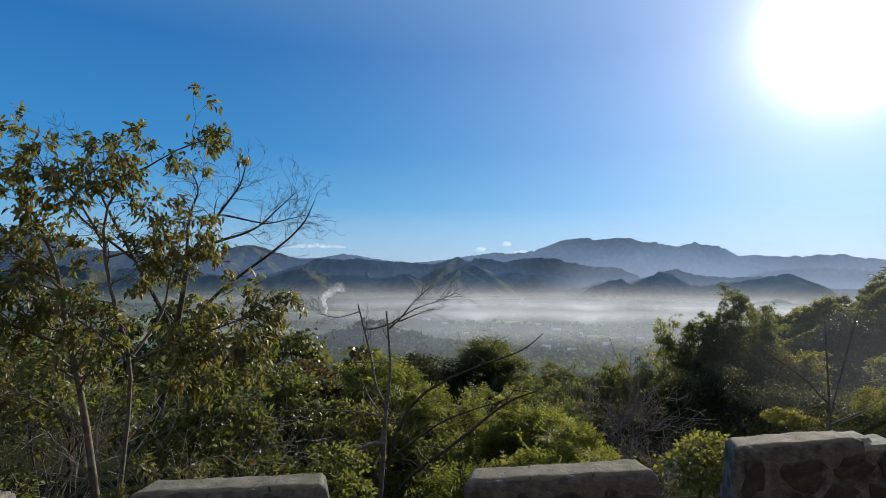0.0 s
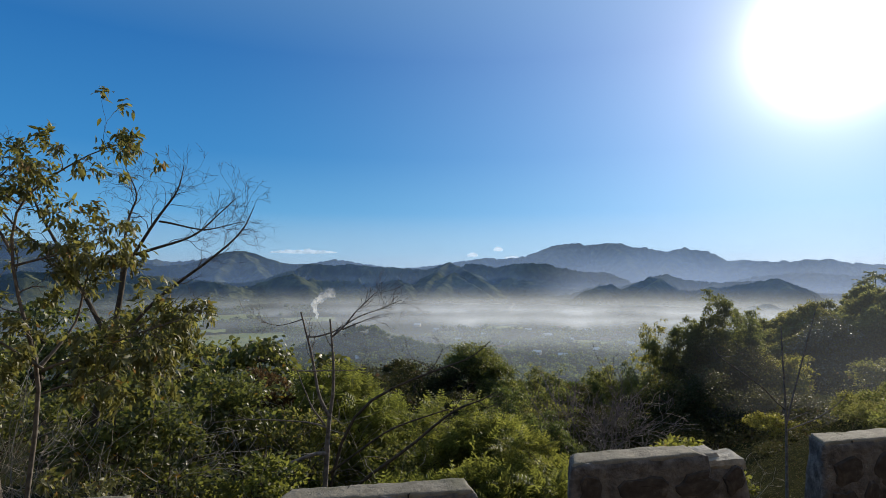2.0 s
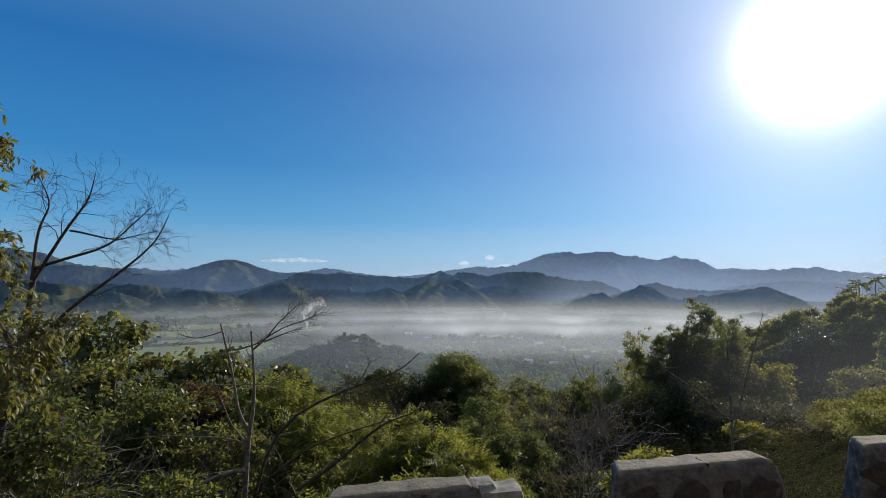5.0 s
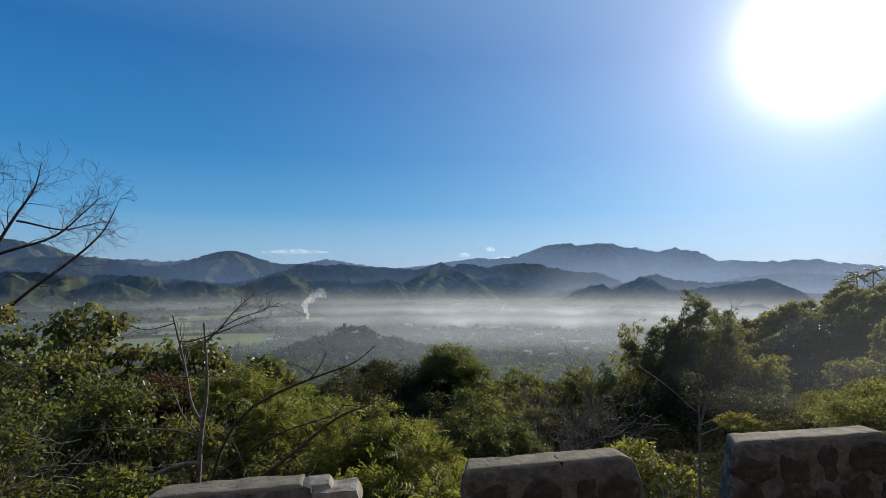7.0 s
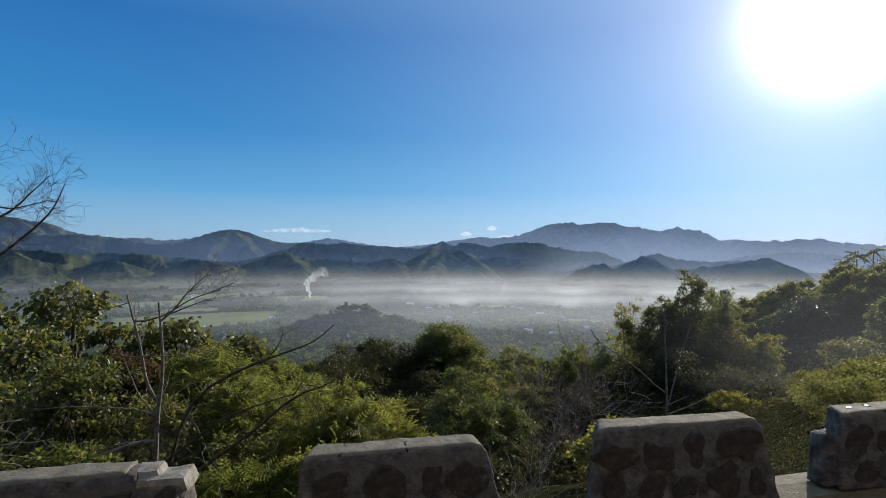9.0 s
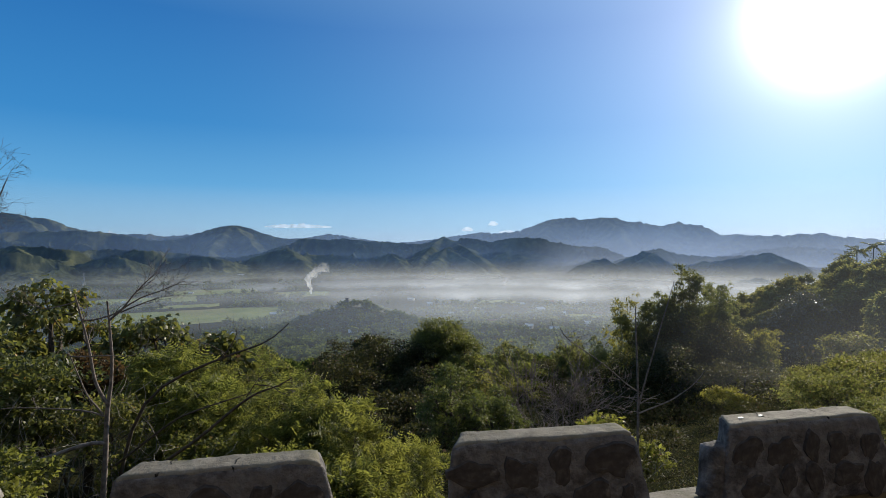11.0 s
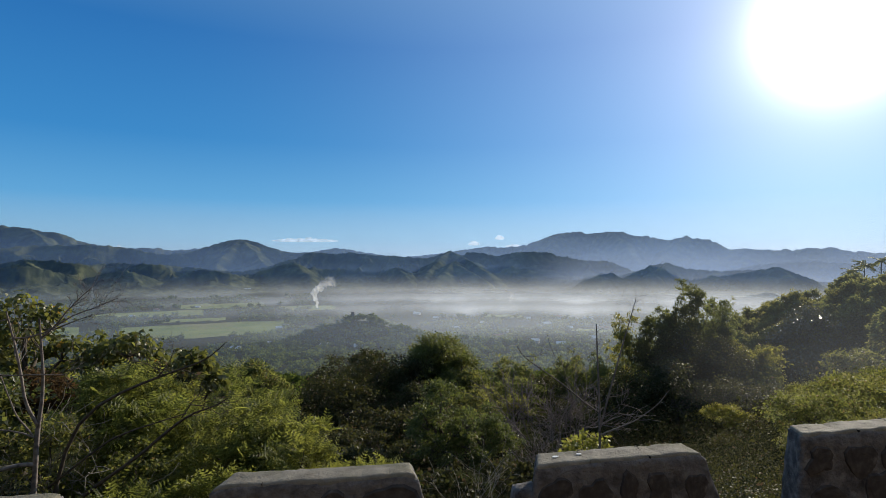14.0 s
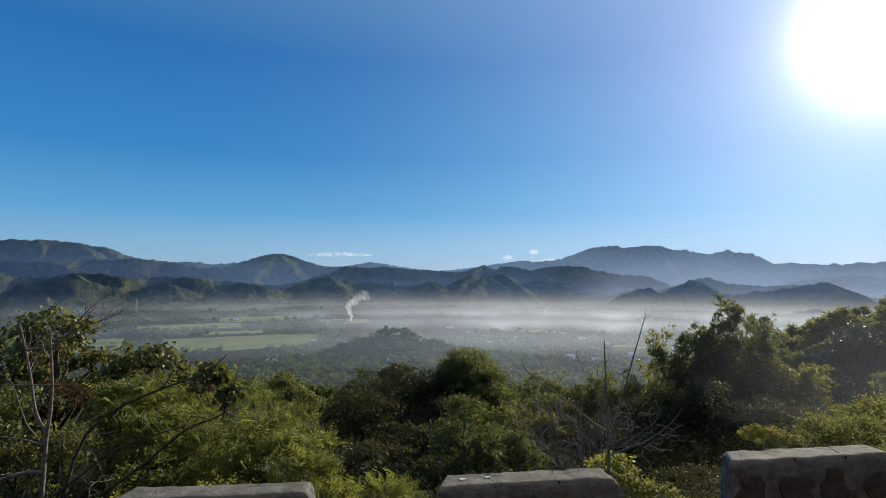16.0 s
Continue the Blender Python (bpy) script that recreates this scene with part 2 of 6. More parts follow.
M_LEAF_BAMBOO = leaf_mat("bamboo_leaf", (0.064, 0.076, 0.034), (0.185, 0.19, 0.085), (0.41, 0.41, 0.125), 0.43, 0.55, (0.30, 0.25, 0.11), 0.06, 0.14)
M_LEAF_YELLOW = leaf_mat("yellow_green_leaf", (0.075, 0.082, 0.022), (0.21, 0.205, 0.06), (0.46, 0.45, 0.09), 0.46, 0.5, (0.28, 0.22, 0.08), 0.06, 0.25)
M_LEAF_RUST = leaf_mat("rust_brown_leaf", (0.06, 0.038, 0.022), (0.125, 0.08, 0.045), (0.20, 0.12, 0.055), 0.35, 0.6, gloss=0.1)
# copy of the bamboo leaf, with backlit shade put into a darker colour
M_LEAF_SHADE = leaf_mat("shaded_leaf", (0.034, 0.046, 0.018), (0.12, 0.132, 0.048), (0.27, 0.30, 0.07), 0.40, 0.5, (0.2, 0.17, 0.08), 0.04, 0.25)
M_BARK_TREE = bark_mat("grey_brown_bark", (0.075, 0.062, 0.052), (0.21, 0.18, 0.155))
M_CULM = bark_mat("bamboo_culm", (0.12, 0.14, 0.05), (0.26, 0.26, 0.12))


# ---- mesh helpers ----
def mesh_np(name, verts, faces):
    """A mesh from arrays: verts (n, 3), faces (m, k) of one k."""
    verts, faces = np.asarray(verts, np.float32), np.asarray(faces, np.int32)
    me = bpy.data.meshes.new(name)
    k = faces.shape[1]
    me.vertices.add(len(verts))
    me.vertices.foreach_set("co", verts.ravel())
    me.loops.add(faces.size)
    me.loops.foreach_set("vertex_index", faces.ravel())
    me.polygons.add(len(faces))
    me.polygons.foreach_set("loop_start", np.arange(0, faces.size, k, dtype=np.int32))
    me.update(calc_edges=True)
    return me


def put_mesh(name, me, material, parent=None, label="", smooth=False):
    me.materials.append(material)
    if smooth:
        me.polygons.foreach_set("use_smooth", np.ones(len(me.polygons), bool))
    ob = new(name, me)
    if parent:
        ob.parent = parent
    if label:
        ob["label"] = label
    return ob


def part(name, bm, material, parent, label="", smooth=False):
    me = bpy.data.meshes.new(name)
    bm.to_mesh(me)
    bm.free()
    return put_mesh(name, me, material, parent, label, smooth)


def joined(pieces):
    """One (verts, faces) from many of the same face size."""
    vs, fs, at = [], [], 0
    for v, f in pieces:
        vs.append(v)
        fs.append(f + at)
        at += len(v)
    return np.concatenate(vs), np.concatenate(fs)


def tube(points, radii, sides=6):
    p = np.asarray(points, float)
    r = np.asarray(radii, float)
    d = np.gradient(p, axis=0)
    d /= np.linalg.norm(d, axis=1, keepdims=True) + 1e-9
    ref = np.array((0.31, 0.17, 0.93)) if abs(d[0][2]) < 0.8 else np.array((0.93, 0.31, 0.17))
    u = np.cross(d, ref)
    u /= np.linalg.norm(u, axis=1, keepdims=True) + 1e-9
    w = np.cross(d, u)
    a = np.arange(sides) * 2 * math.pi / sides
    v = (p[:, None] + r[:, None, None] * (np.cos(a)[None, :, None] * u[:, None] + np.sin(a)[None, :, None] * w[:, None])).reshape(-1, 3)
    i = np.arange(len(p) - 1)[:, None] * sides
    j = np.arange(sides)[None]
    k = (j + 1) % sides
    f = np.stack((i + j, i + k, i + sides + k, i + sides + j), -1).reshape(-1, 4)
    return v, f


LEAF_THIN = (((0, 0, 0), (0.17, 0.45, 0.05), (0, 1, -0.12), (-0.17, 0.45, 0.05)), ((0, 1, 2), (0, 2, 3)))
LEAF_OVAL = (((0, 0, 0), (0.3, 0.5, 0.07), (0, 1, -0.1), (-0.3, 0.5, 0.07)), ((0, 1, 2), (0, 2, 3)))
LEAF_BROAD = (((0, 0, 0), (0, 0.5, -0.05), (0, 1, -0.3), (0.33, 0.28, 0.05), (0.30, 0.62, -0.06), (-0.33, 0.28, 0.05), (-0.30, 0.62, -0.06)),
              ((0, 3, 1), (3, 4, 1), (4, 2, 1), (0, 1, 5), (5, 1, 6), (6, 1, 2)))


LEAF_SLIM = (((0, 0, 0), (0, 0.5, -0.04), (0, 1, -0.28), (0.17, 0.32, 0.04), (0.15, 0.66, -0.07), (-0.17, 0.32, 0.04), (-0.15, 0.66, -0.07)), LEAF_BROAD[1])


def feather_template(pairs=9):
    v, f = [], []
    for i in range(pairs):
        t = (i + 0.6) / pairs
        y, z = t * 0.95, -0.42 * t * t
        s = 0.30 * math.sin(math.pi * (0.18 + 0.72 * t)) + 0.04
        for side in (1, -1):
            k = len(v)
            v += [(0, y, z), (side * s * 0.55, y + 0.075, z + 0.01), (side * s, y + 0.07, z - 0.06), (side * s * 0.5, y - 0.03, z + 0.0)]
            f += [(k, k + 1, k + 2), (k, k + 2, k + 3)]
    return tuple(v), tuple(f)


LEAF_FEATHER = feather_template(6)


def unit(a):
    return a / (np.linalg.norm(a, axis=-1, keepdims=True) + 1e-9)


def leaves(rng, at, along, size, template, tumble=0.7):
    """Leaves as (verts, faces): at (n, 3), pointing along (n, 3), size (n,)."""
    t, f = np.asarray(template[0], float), np.asarray(template[1], int)
    n = len(at)
    y = unit(np.asarray(along, float))
    up = unit(np.array((0, 0, 1.0)) + tumble * rng.normal(size=(n, 3)))
    x = unit(np.cross(y, up))
    z = np.cross(x, y)
    s = np.asarray(size, float)[:, None, None]
    v = at[:, None] + s * (t[None, :, 0:1] * x[:, None] + t[None, :, 1:2] * y[:, None] + t[None, :, 2:3] * z[:, None])
    faces = f[None] + (np.arange(n) * len(t))[:, None, None]
    return v.reshape(-1, 3), faces.reshape(-1, f.shape[1])


def grow(rng, out, tips, p, d, length, r, level, kids=(3, 5), bend=0.25, spread=0.8, up=0.12, shrink=0.62, start=0.35, steps=6, thin=0.55):
    """A limb and its side limbs: polylines into out, the last limbs' (point, direction) into tips."""
    pts, dirs = [np.array(p, float)], [unit(np.array(d, float))]
    for _ in range(steps):
        nd = unit(dirs[-1] + bend * rng.normal(size=3) * 0.6 + np.array((0, 0, up)))
        pts.append(pts[-1] + nd * length / steps)
        dirs.append(nd)
    rad = np.linspace(r, max(r * 0.3, 0.0016), steps + 1)
    out.append((np.array(pts), rad, level))
    if level == 0:
        for k in range(1, steps + 1):
            tips.append((pts[k], dirs[k]))
        return
    for i in range(rng.integers(kids[0], kids[1] + 1)):
        k = rng.uniform(start, 1.0)
        j = min(int(k * steps), steps - 1)
        side = unit(np.cross(dirs[j], rng.normal(size=3)))
        nd = unit(dirs[j] + spread * side * rng.uniform(0.6, 1.3))
        grow(rng, out, tips, pts[j] + (pts[j + 1] - pts[j]) * (k * steps - j), nd, length * shrink * rng.uniform(0.7, 1.2),
             max(rad[j] * thin, 0.0018), level - 1, kids, bend, spread, up, shrink, 0.2, max(3, steps - 1), thin)


def limbs_mesh(out, sides=(4, 5, 6, 7, 8)):
    return joined([tube(p, r, sides[min(lv, 4)]) for p, r, lv in out])


def thing(name, at, label, category, group="", kind="", turn=0.0, scale=1.0):
    e = new(name)
    e.empty_display_size = 0.2
    e.matrix_world = Matrix.Translation(at) @ Matrix.Rotation(turn, 4, "Z") @ Matrix.Diagonal((scale, scale, scale, 1))
    return tagged(e, label, category, group, kind)
# ---- the lie of the land ----
def wall_y(x):
    return 1.95 + np.where(x > 0, 0.184, 0.06) * x


def road_z(x):
    return -0.16 + 0.03 * np.clip(x, -40, 60)


D_AT = (3.2, 4, 6, 10, 20, 33, 60, 80, 100, 130, 150, 180, 300, 450, 650, 5200)
Z_MID = (-0.25, -0.8, -2.3, -4.3, -8.0, -12.5, -20, -24, -29, -37, -43, -50, -78, -96, -110, -110)
Z_LEFT = (-0.25, -0.6, -1.5, -2.9, -5.6, -10, -19, -24, -29, -37, -43, -50, -78, -96, -110, -110)
Z_RIGHT = (-0.25, -0.5, -1.3, -2.7, -5.6, -8.8, -16, -20, -18, -12, -5, -7, -62, -108, -110, -110)


def smooth(a, b, x):
    t = np.clip((x - a) / (b - a), 0, 1)
    return t * t * (3 - 2 * t)


def ground_z(x, y):
    x, y = np.asarray(x, float), np.asarray(y, float)
    d = y - wall_y(x)
    far = 3.2 + np.maximum(d - 0.25, 0)
    az = np.degrees(np.arctan2(x - 3, np.maximum(y, 0.01)))
    z = np.interp(far, D_AT, Z_MID)
    s = smooth(22, 40, az)
    z = z * (1 - s) + np.interp(far, D_AT, Z_RIGHT) * s
    s = smooth(8, 30, -az)
    z = z * (1 - s) + np.interp(far, D_AT, Z_LEFT) * s
    road = road_z(x)
    bank = np.maximum(-d - 9.5, 0) * 0.4
    z = np.where(d < 0.25, road - 0.03 + np.minimum(bank, 60), z + road * np.clip(1 - d / 12, 0, 1))
    # the small wooded knoll in the valley and the low rise that runs from it
    for kx, ky, rx, ry, h in ((-112, 690, 62, 55, 30), (-30, 670, 80, 50, 9)):
        z = z + h * np.exp(-(((x - kx) / rx) ** 2 + ((y - ky) / ry) ** 2))
    return z


def build_ground():
    az = np.radians(np.concatenate((np.linspace(-70, 70, 360), np.linspace(70, 290, 100)[1:-1])))
    r = np.geomspace(0.4, 4950, 170)
    A, R = np.meshgrid(az, r)
    x, y = 3 + R * np.sin(A), R * np.cos(A)
    z = ground_z(x, y)
    rough = np.array([[noise.noise((a / 4, b / 4, 0)) for a, b in zip(p, q)] for p, q in zip(x, y)])
    d = y - wall_y(x)
    z = z + np.where(d > 0.6, np.clip(R * 0.02, 0.03, 1.2), 0.0) * rough
    n, k = A.shape
    v = np.stack((x, y, z), -1).reshape(-1, 3)
    v = np.concatenate((v, [[3, 0, float(ground_z(3, 0))]]))
    i, j = np.arange(n - 1)[:, None] * k, np.arange(k)[None]
    j2 = (j + 1) % k
    f = np.stack((i + j, i + k + j, i + k + j2, i + j2), -1).reshape(-1, 4)
    fan = np.array([(len(v) - 1, q, (q + 1) % k, (q + 1) % k) for q in range(k)])
    me = bpy.data.meshes.new("ground")
    me.from_pydata(v.tolist(), [], f.tolist() + [(a, b, c) for a, b, c, _ in fan.tolist()])
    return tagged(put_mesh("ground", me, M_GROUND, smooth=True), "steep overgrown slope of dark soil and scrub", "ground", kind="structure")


build_ground()

# the road that the camera walks along
bm = bmesh.new()
rows_ = []
for i in range(41):
    x = -40 + i * 2.5
    rows_.append([bm.verts.new((x + 0.13 * 6 * k / 6, float(wall_y(x)) - 0.02 - 6.6 * k / 6, float(road_z(x)))) for k in range(7)])
for a, b in zip(rows_, rows_[1:]):
    for k in range(6):
        bm.faces.new((a[k], a[k + 1], b[k + 1], b[k]))
tagged(part("road", bm, M_ROAD, None), "grey asphalt mountain road beside the parapet", "road", kind="structure")


# an unseen earth bank behind the road, added to block sky and bounce warm light
bm = bmesh.new()
rows_ = []
for i in range(60):
    x = -45 + i * 1.9
    row = []
    for k in range(12):
        z = k * 1.1
        w = noise.noise((x / 3, z / 2, 4)) * 0.5
        row.append(bm.verts.new((x, float(wall_y(x)) - 7.6 - 0.45 * z + w * min(1, k), float(road_z(x)) - 0.2 + z)))
    rows_.append(row)
for a, b in zip(rows_, rows_[1:]):
    for k in range(11):
        bm.faces.new((a[k], a[k + 1], b[k + 1], b[k]))
tagged(part("earth_bank", bm, M_BANK, None, smooth=True), "brown earth bank added out of view to block sky and bounce light", "bank", kind="structure")


# ---- ranges of hills ----
def grain(x, y, seed):
    """Smooth noise over arrays, about -1 to 1."""
    x, y = np.broadcast_arrays(np.asarray(x, float), np.asarray(y, float))
    xi, yi = np.floor(x).astype(np.int64), np.floor(y).astype(np.int64)
    fx, fy = x - xi, y - yi
    sx, sy = fx ** 3 * (fx * (fx * 6 - 15) + 10), fy ** 3 * (fy * (fy * 6 - 15) + 10)

    def corner(i, j):
        h = (i * 374761393 + j * 668265263 + int(seed * 1013) * 362437) & 0x7FFFFFFF
        h = ((h ^ (h >> 13)) * 1274126177) & 0x7FFFFFFF
        a = ((h ^ (h >> 16)) & 0xFFFF) / 65536.0 * 2 * math.pi
        return np.cos(a), np.sin(a)

    def dotp(i, j):
        c, d = corner(xi + i, yi + j)
        return c * (fx - i) + d * (fy - j)

    top = dotp(0, 0) * (1 - sx) + dotp(1, 0) * sx
    low = dotp(0, 1) * (1 - sx) + dotp(1, 1) * sx
    return 1.5 * (top * (1 - sy) + low * sy)


def hill_range(name, label, crest, dist, foot, spur, seed, rough=1.0, spurs=(), back=250.0, base=-112.0, rows=110, mat=None):
    """A range from its crest, as (azimuth, elevation) in degrees at a distance, with spurs and gullies down to its foot."""
    ca, ce = np.array([c[0] for c in crest]), np.array([c[1] for c in crest])
    az = np.arange(ca[0], ca[-1], 0.09)
    el = np.interp(az, ca, ce)
    el = np.convolve(np.pad(el, 3, "edge"), (0.0, 0.0, 0.2, 0.6, 0.2, 0.0, 0.0), "valid")
    el = el + 0.06 * grain(az * 2.3, 0.3, seed + 4) - 0.04 * np.abs(grain(az * 1.7, 0.6, seed + 6)) + 0.05 * grain(az * 5.1, 0.3, seed + 8)
    cz = 1.6 + dist * np.tan(np.radians(el))
    vs = np.concatenate((np.linspace(0, 1, rows), 1 + np.linspace(0, 1, 7)[1:]))[:, None]
    fade = np.clip(np.minimum((az - ca[0]) / 1.5, (ca[-1] - az) / 1.5), 0.02, 1) ** 0.6
    top = (base + (cz - base) * fade)[None]
    crest_r = dist + 90 * grain(az * 0.22, 0.3, seed)[None]
    front = vs <= 1
    r = np.where(front, foot + (crest_r - foot) * vs, crest_r + back * (vs - 1))
    q = np.where(front, vs, 1 - 0.55 * (vs - 1)) + 0 * r
    a = np.radians(az)[None]
    x, y = 3 + r * np.sin(a), r * np.cos(a)
    u, w = az[None] * dist * 0.01745 + 0 * r, (1 - q) * (dist - foot)
    big = dist * 0.080 / spur
    u1 = u + 0.30 * big * grain(u / big, w / big, seed) + 0.16 * big * grain(u * 2.6 / big, w * 2.6 / big, seed + 1)
    lean = 0.35 * w * grain(u / (2.2 * big), 0.7, seed + 2)
    g1 = np.abs(grain((u1 + lean) / big, w / (2.0 * big), seed + 3))
    g2 = np.abs(grain((u1 + 0.6 * lean) * 2.3 / big, w * 1.5 / big, seed + 7))
    g3 = np.abs(grain(u1 * 5.1 / big, w * 4.2 / big, seed + 9))
    body = np.where(front, np.minimum(1, 4 * q) * np.minimum(1, 8 * (1 - q)), 0.0)
    cut = (2.0 * g1 + 0.7 * g2 + 0.16 * g3) * body
    g4 = np.abs(grain((u1 + 0.4 * lean) * 1.45 / big, w * 0.55 / big, seed + 11))
    cut = cut + 0.55 * g4 * np.where(front, np.minimum(1, 5 * (1 - q)) * np.minimum(1, 4 * q), 0.0)
    h = base + (top - base) * np.clip(q, 0, 1) ** 1.15 * (1 - 0.82 * np.tanh(rough * cut / 0.82))
    trees = grain(x * 110 / dist, y * 110 / dist, seed) + 0.7 * grain(x * 260 / dist, y * 260 / dist, seed + 5)
    h = h + dist * np.where(vs < 0.96, 0.0010, 0.0012) * trees * np.minimum(1, 12 * vs)
    # a few long main spurs that run down from the peaks
    for a0, a1 in spurs:
        k = np.clip((1 - q) / 0.92, 0, 1)
        mid = a0 + (a1 - a0) * k ** 0.9 + 0.35 * k * grain(k * 2.5, a0, seed)
        side = np.abs((az[None] - mid) * dist * 0.01745 + 0.2 * (u1 - u))
        z0 = base + (np.interp(a0, ca, ce) * 0.01745 * dist + 1.6 - base) * (1 - 0.80 * k ** 0.9) - 1 + 7 * k * grain(k * 7, a0, seed + 2)
        z0 = z0 - 0.62 * np.sqrt(side ** 2 + 8 ** 2) * (1 + 0.35 * grain(u / 70, w / 70, seed + 6)) + 4 + dist * 0.0005 * trees
        h = np.where(front & (side < 170), h + np.maximum(z0 - h, 0) * np.clip(5 * vs, 0, 1), h)
    n, k = h.shape
    i, j = np.arange(n - 1)[:, None] * k, np.arange(k - 1)[None]
    f = np.stack((i + j, i + j + 1, i + k + j + 1, i + k + j), -1).reshape(-1, 4)
    return tagged(put_mesh(name, mesh_np(name, np.stack((x, y, h), -1).reshape(-1, 3), f), mat or M_HILL, smooth=True), label, "mountain", "ranges round the valley", "structure")


FAR_EAST = [(-8, -0.3), (-5.6, -0.03), (-3.2, 0.14), (0.3, 0.56), (3.9, 1.15), (6.0, 1.0), (8.4, 1.3), (9.55, 1.71), (10.47, 2.1), (11.38, 2.44), (12.51, 2.55), (13.86, 2.65),
            (14.41, 2.41), (15.41, 2.45), (16.82, 2.61), (17.9, 2.55), (18.65, 2.25), (19.49, 2.01), (20.22, 2.16), (20.95, 1.84), (22.38, 1.61), (22.88, 1.82), (23.68, 2.07), (24.37, 1.8),
            (25.73, 1.65), (26.5, 1.28), (27.16, 0.85), (27.9, 0.7), (28.91, 0.8), (29.98, 0.67), (31.04, 0.62), (32.07, 0.67), (32.41, 0.57), (33.41, 0.8), (34.07, 0.85), (34.55, 0.69),
            (35.03, 0.84), (35.5, 0.78), (36.13, 0.53), (36.8, 0.45), (42, 0.0), (52, 0.2)]
FAR_WEST = [(-56, 1.6), (-47, 2.4), (-41, 2.7), (-38.7, 2.6), (-37.5, 2.45), (-36.4, 2.24), (-35.6, 2.21), (-34.8, 1.84), (-34.0, 1.46), (-31.8, 0.9), (-29.2, 0.91), (-28.0, 0.92), (-26.8, 0.72),
            (-25.1, 0.89), (-22.3, 0.8), (-17.0, 0.54), (-13.7, 0.55), (-11.4, 1.02), (-9.1, 0.67), (-5.6, 0.1), (-3, -0.6)]
MID_WEST = [(-56, 1.3), (-45, 0.9), (-39.8, 0.8), (-38.3, 1.01), (-36.8, 1.12), (-35.2, 1.1), (-33.6, 1.17), (-31.8, 1.14), (-30.1, 0.9), (-27.8, 0.34), (-25.4, 0.51), (-23.4, 1.23), (-22.1, 1.63),
            (-20.8, 1.87), (-19.5, 1.66), (-18.1, 1.1), (-15.9, 0.54), (-13.7, 0.31), (-11.4, -0.03), (-8, -0.8)]
NEAR_WEST = [(-56, -0.2), (-45, -0.3), (-39.7, -0.49), (-37.9, -0.12), (-36.0, -0.22), (-33.5, -0.63), (-30.9, -0.44), (-27.3, -0.67), (-22.3, -1.25), (-19.2, -1.45), (-16, -2.2), (-13, -2.6)]
NEAR_MID = [(-23, -2.2), (-20.5, -1.4), (-18.36, -0.97), (-16.69, -0.35), (-15.29, -0.04), (-14.69, 0.37), (-13.87, 0.59), (-12.65, 0.48), (-11.61, 0.38), (-10.15, 0.55), (-9.31, 0.42), (-8.05, 0.28),
            (-5.92, 0.21), (-4.42, 0.13), (-3.12, -0.05), (-2.04, -0.05), (-0.75, 0.28), (-0.1, 0.43), (0.44, 0.78), (0.98, 0.43), (1.63, 0.24), (2.28, 0.52), (3.58, 0.49), (5.3, 0.13),
            (6.58, 0.38), (7.43, 0.56), (8.4, 0.55), (10.47, 0.55), (11.61, 0.17), (12.96, -0.06), (14.52, -0.33), (16.5, -0.37), (17.58, -0.78), (18.65, -1.22), (19.49, -1.61), (21, -1.9),
            (24, -2.4)]
FRONT_EAST = [(9.5, -4.0), (10.9, -3.6), (12.0, -3.1), (14.3, -2.04), (15.9, -1.63), (17.5, -1.89), (18.9, -1.5), (20.7, -0.75), (22.1, -0.53), (23.7, -1.11), (26.6, -1.3), (28.9, -1.17), (31.6, -1.03), (32.8, -1.52), (34.0, -2.08), (37, -2.9)]
RIGHT_FAR = [(25, -1.8), (27.6, -1.2), (29.4, -0.8), (32.0, -0.43), (34.4, -0.42), (36.8, -0.59), (39.7, -0.48), (48, -0.3)]
FRONT_A = [(10.67, -4.79), (12.27, -3.79), (13.85, -2.73), (15.86, -1.79), (16.95, -1.55), (18.2, -2.33), (19.48, -3.21), (20.32, -3.86), (21.92, -4.859999999999999)]
FRONT_C = [(25.08, -2.9299999999999997), (26.68, -1.93), (27.86, -1.54), (28.92, -1.37), (30.01, -1.15), (31.2, -0.78), (32.24, -1.27), (33.42, -1.75), (34.24, -2.23), (35.84, -3.23)]
FRONT_B = [(-12.28, -3.7), (-10.68, -2.7), (-9.76, -2.12), (-7.61, -1.78), (-5.08, -1.02), (-3.54, -1.56), (-2.71, -2.63), (-2.0, -3.34), (-0.4, -4.34)]
CONE_FRONT = [(-4.97, -3.74), (-3.37, -2.74), (-2.48, -1.92), (0.14, -0.73), (0.97, -0.37), (2.4, -1.08), (4.06, -2.15), (5.83, -3.33), (7.43, -4.33)]
FRONT_D = [(-21.91, -3.02), (-20.31, -2.02), (-18.46, -1.2), (-16.89, -0.7), (-15.47, -0.47), (-14.69, -1.05), (-12.95, -1.87), (-11.35, -2.87)]
FRONT_W = [(-28.85, -3.12), (-27.25, -2.12), (-25.1, -1.3), (-24.02, -1.1), (-22.62, -1.33), (-20.57, -1.79), (-18.99, -2.37), (-17.39, -3.37)]
FRONT_V = [(-36.05, -3.17), (-34.45, -2.17), (-32.8, -1.61), (-31.44, -1.23), (-30.44, -1.14), (-28.87, -1.68), (-27.25, -2.44), (-25.65, -3.44)]
FRONT_U = [(-43.36, -1.94), (-41.76, -0.94), (-39.72, -0.83), (-37.92, -0.62), (-36.72, -0.87), (-35.25, -1.37), (-33.84, -2.08), (-32.24, -3.08)]
hill_range("far_mountains", "blue-grey mountain range behind morning haze", FAR_EAST, 4350, 3480, 0.9, 2.0, 0.8, ((17, 19.6), (12.1, 9.6), (23.5, 21.2)))
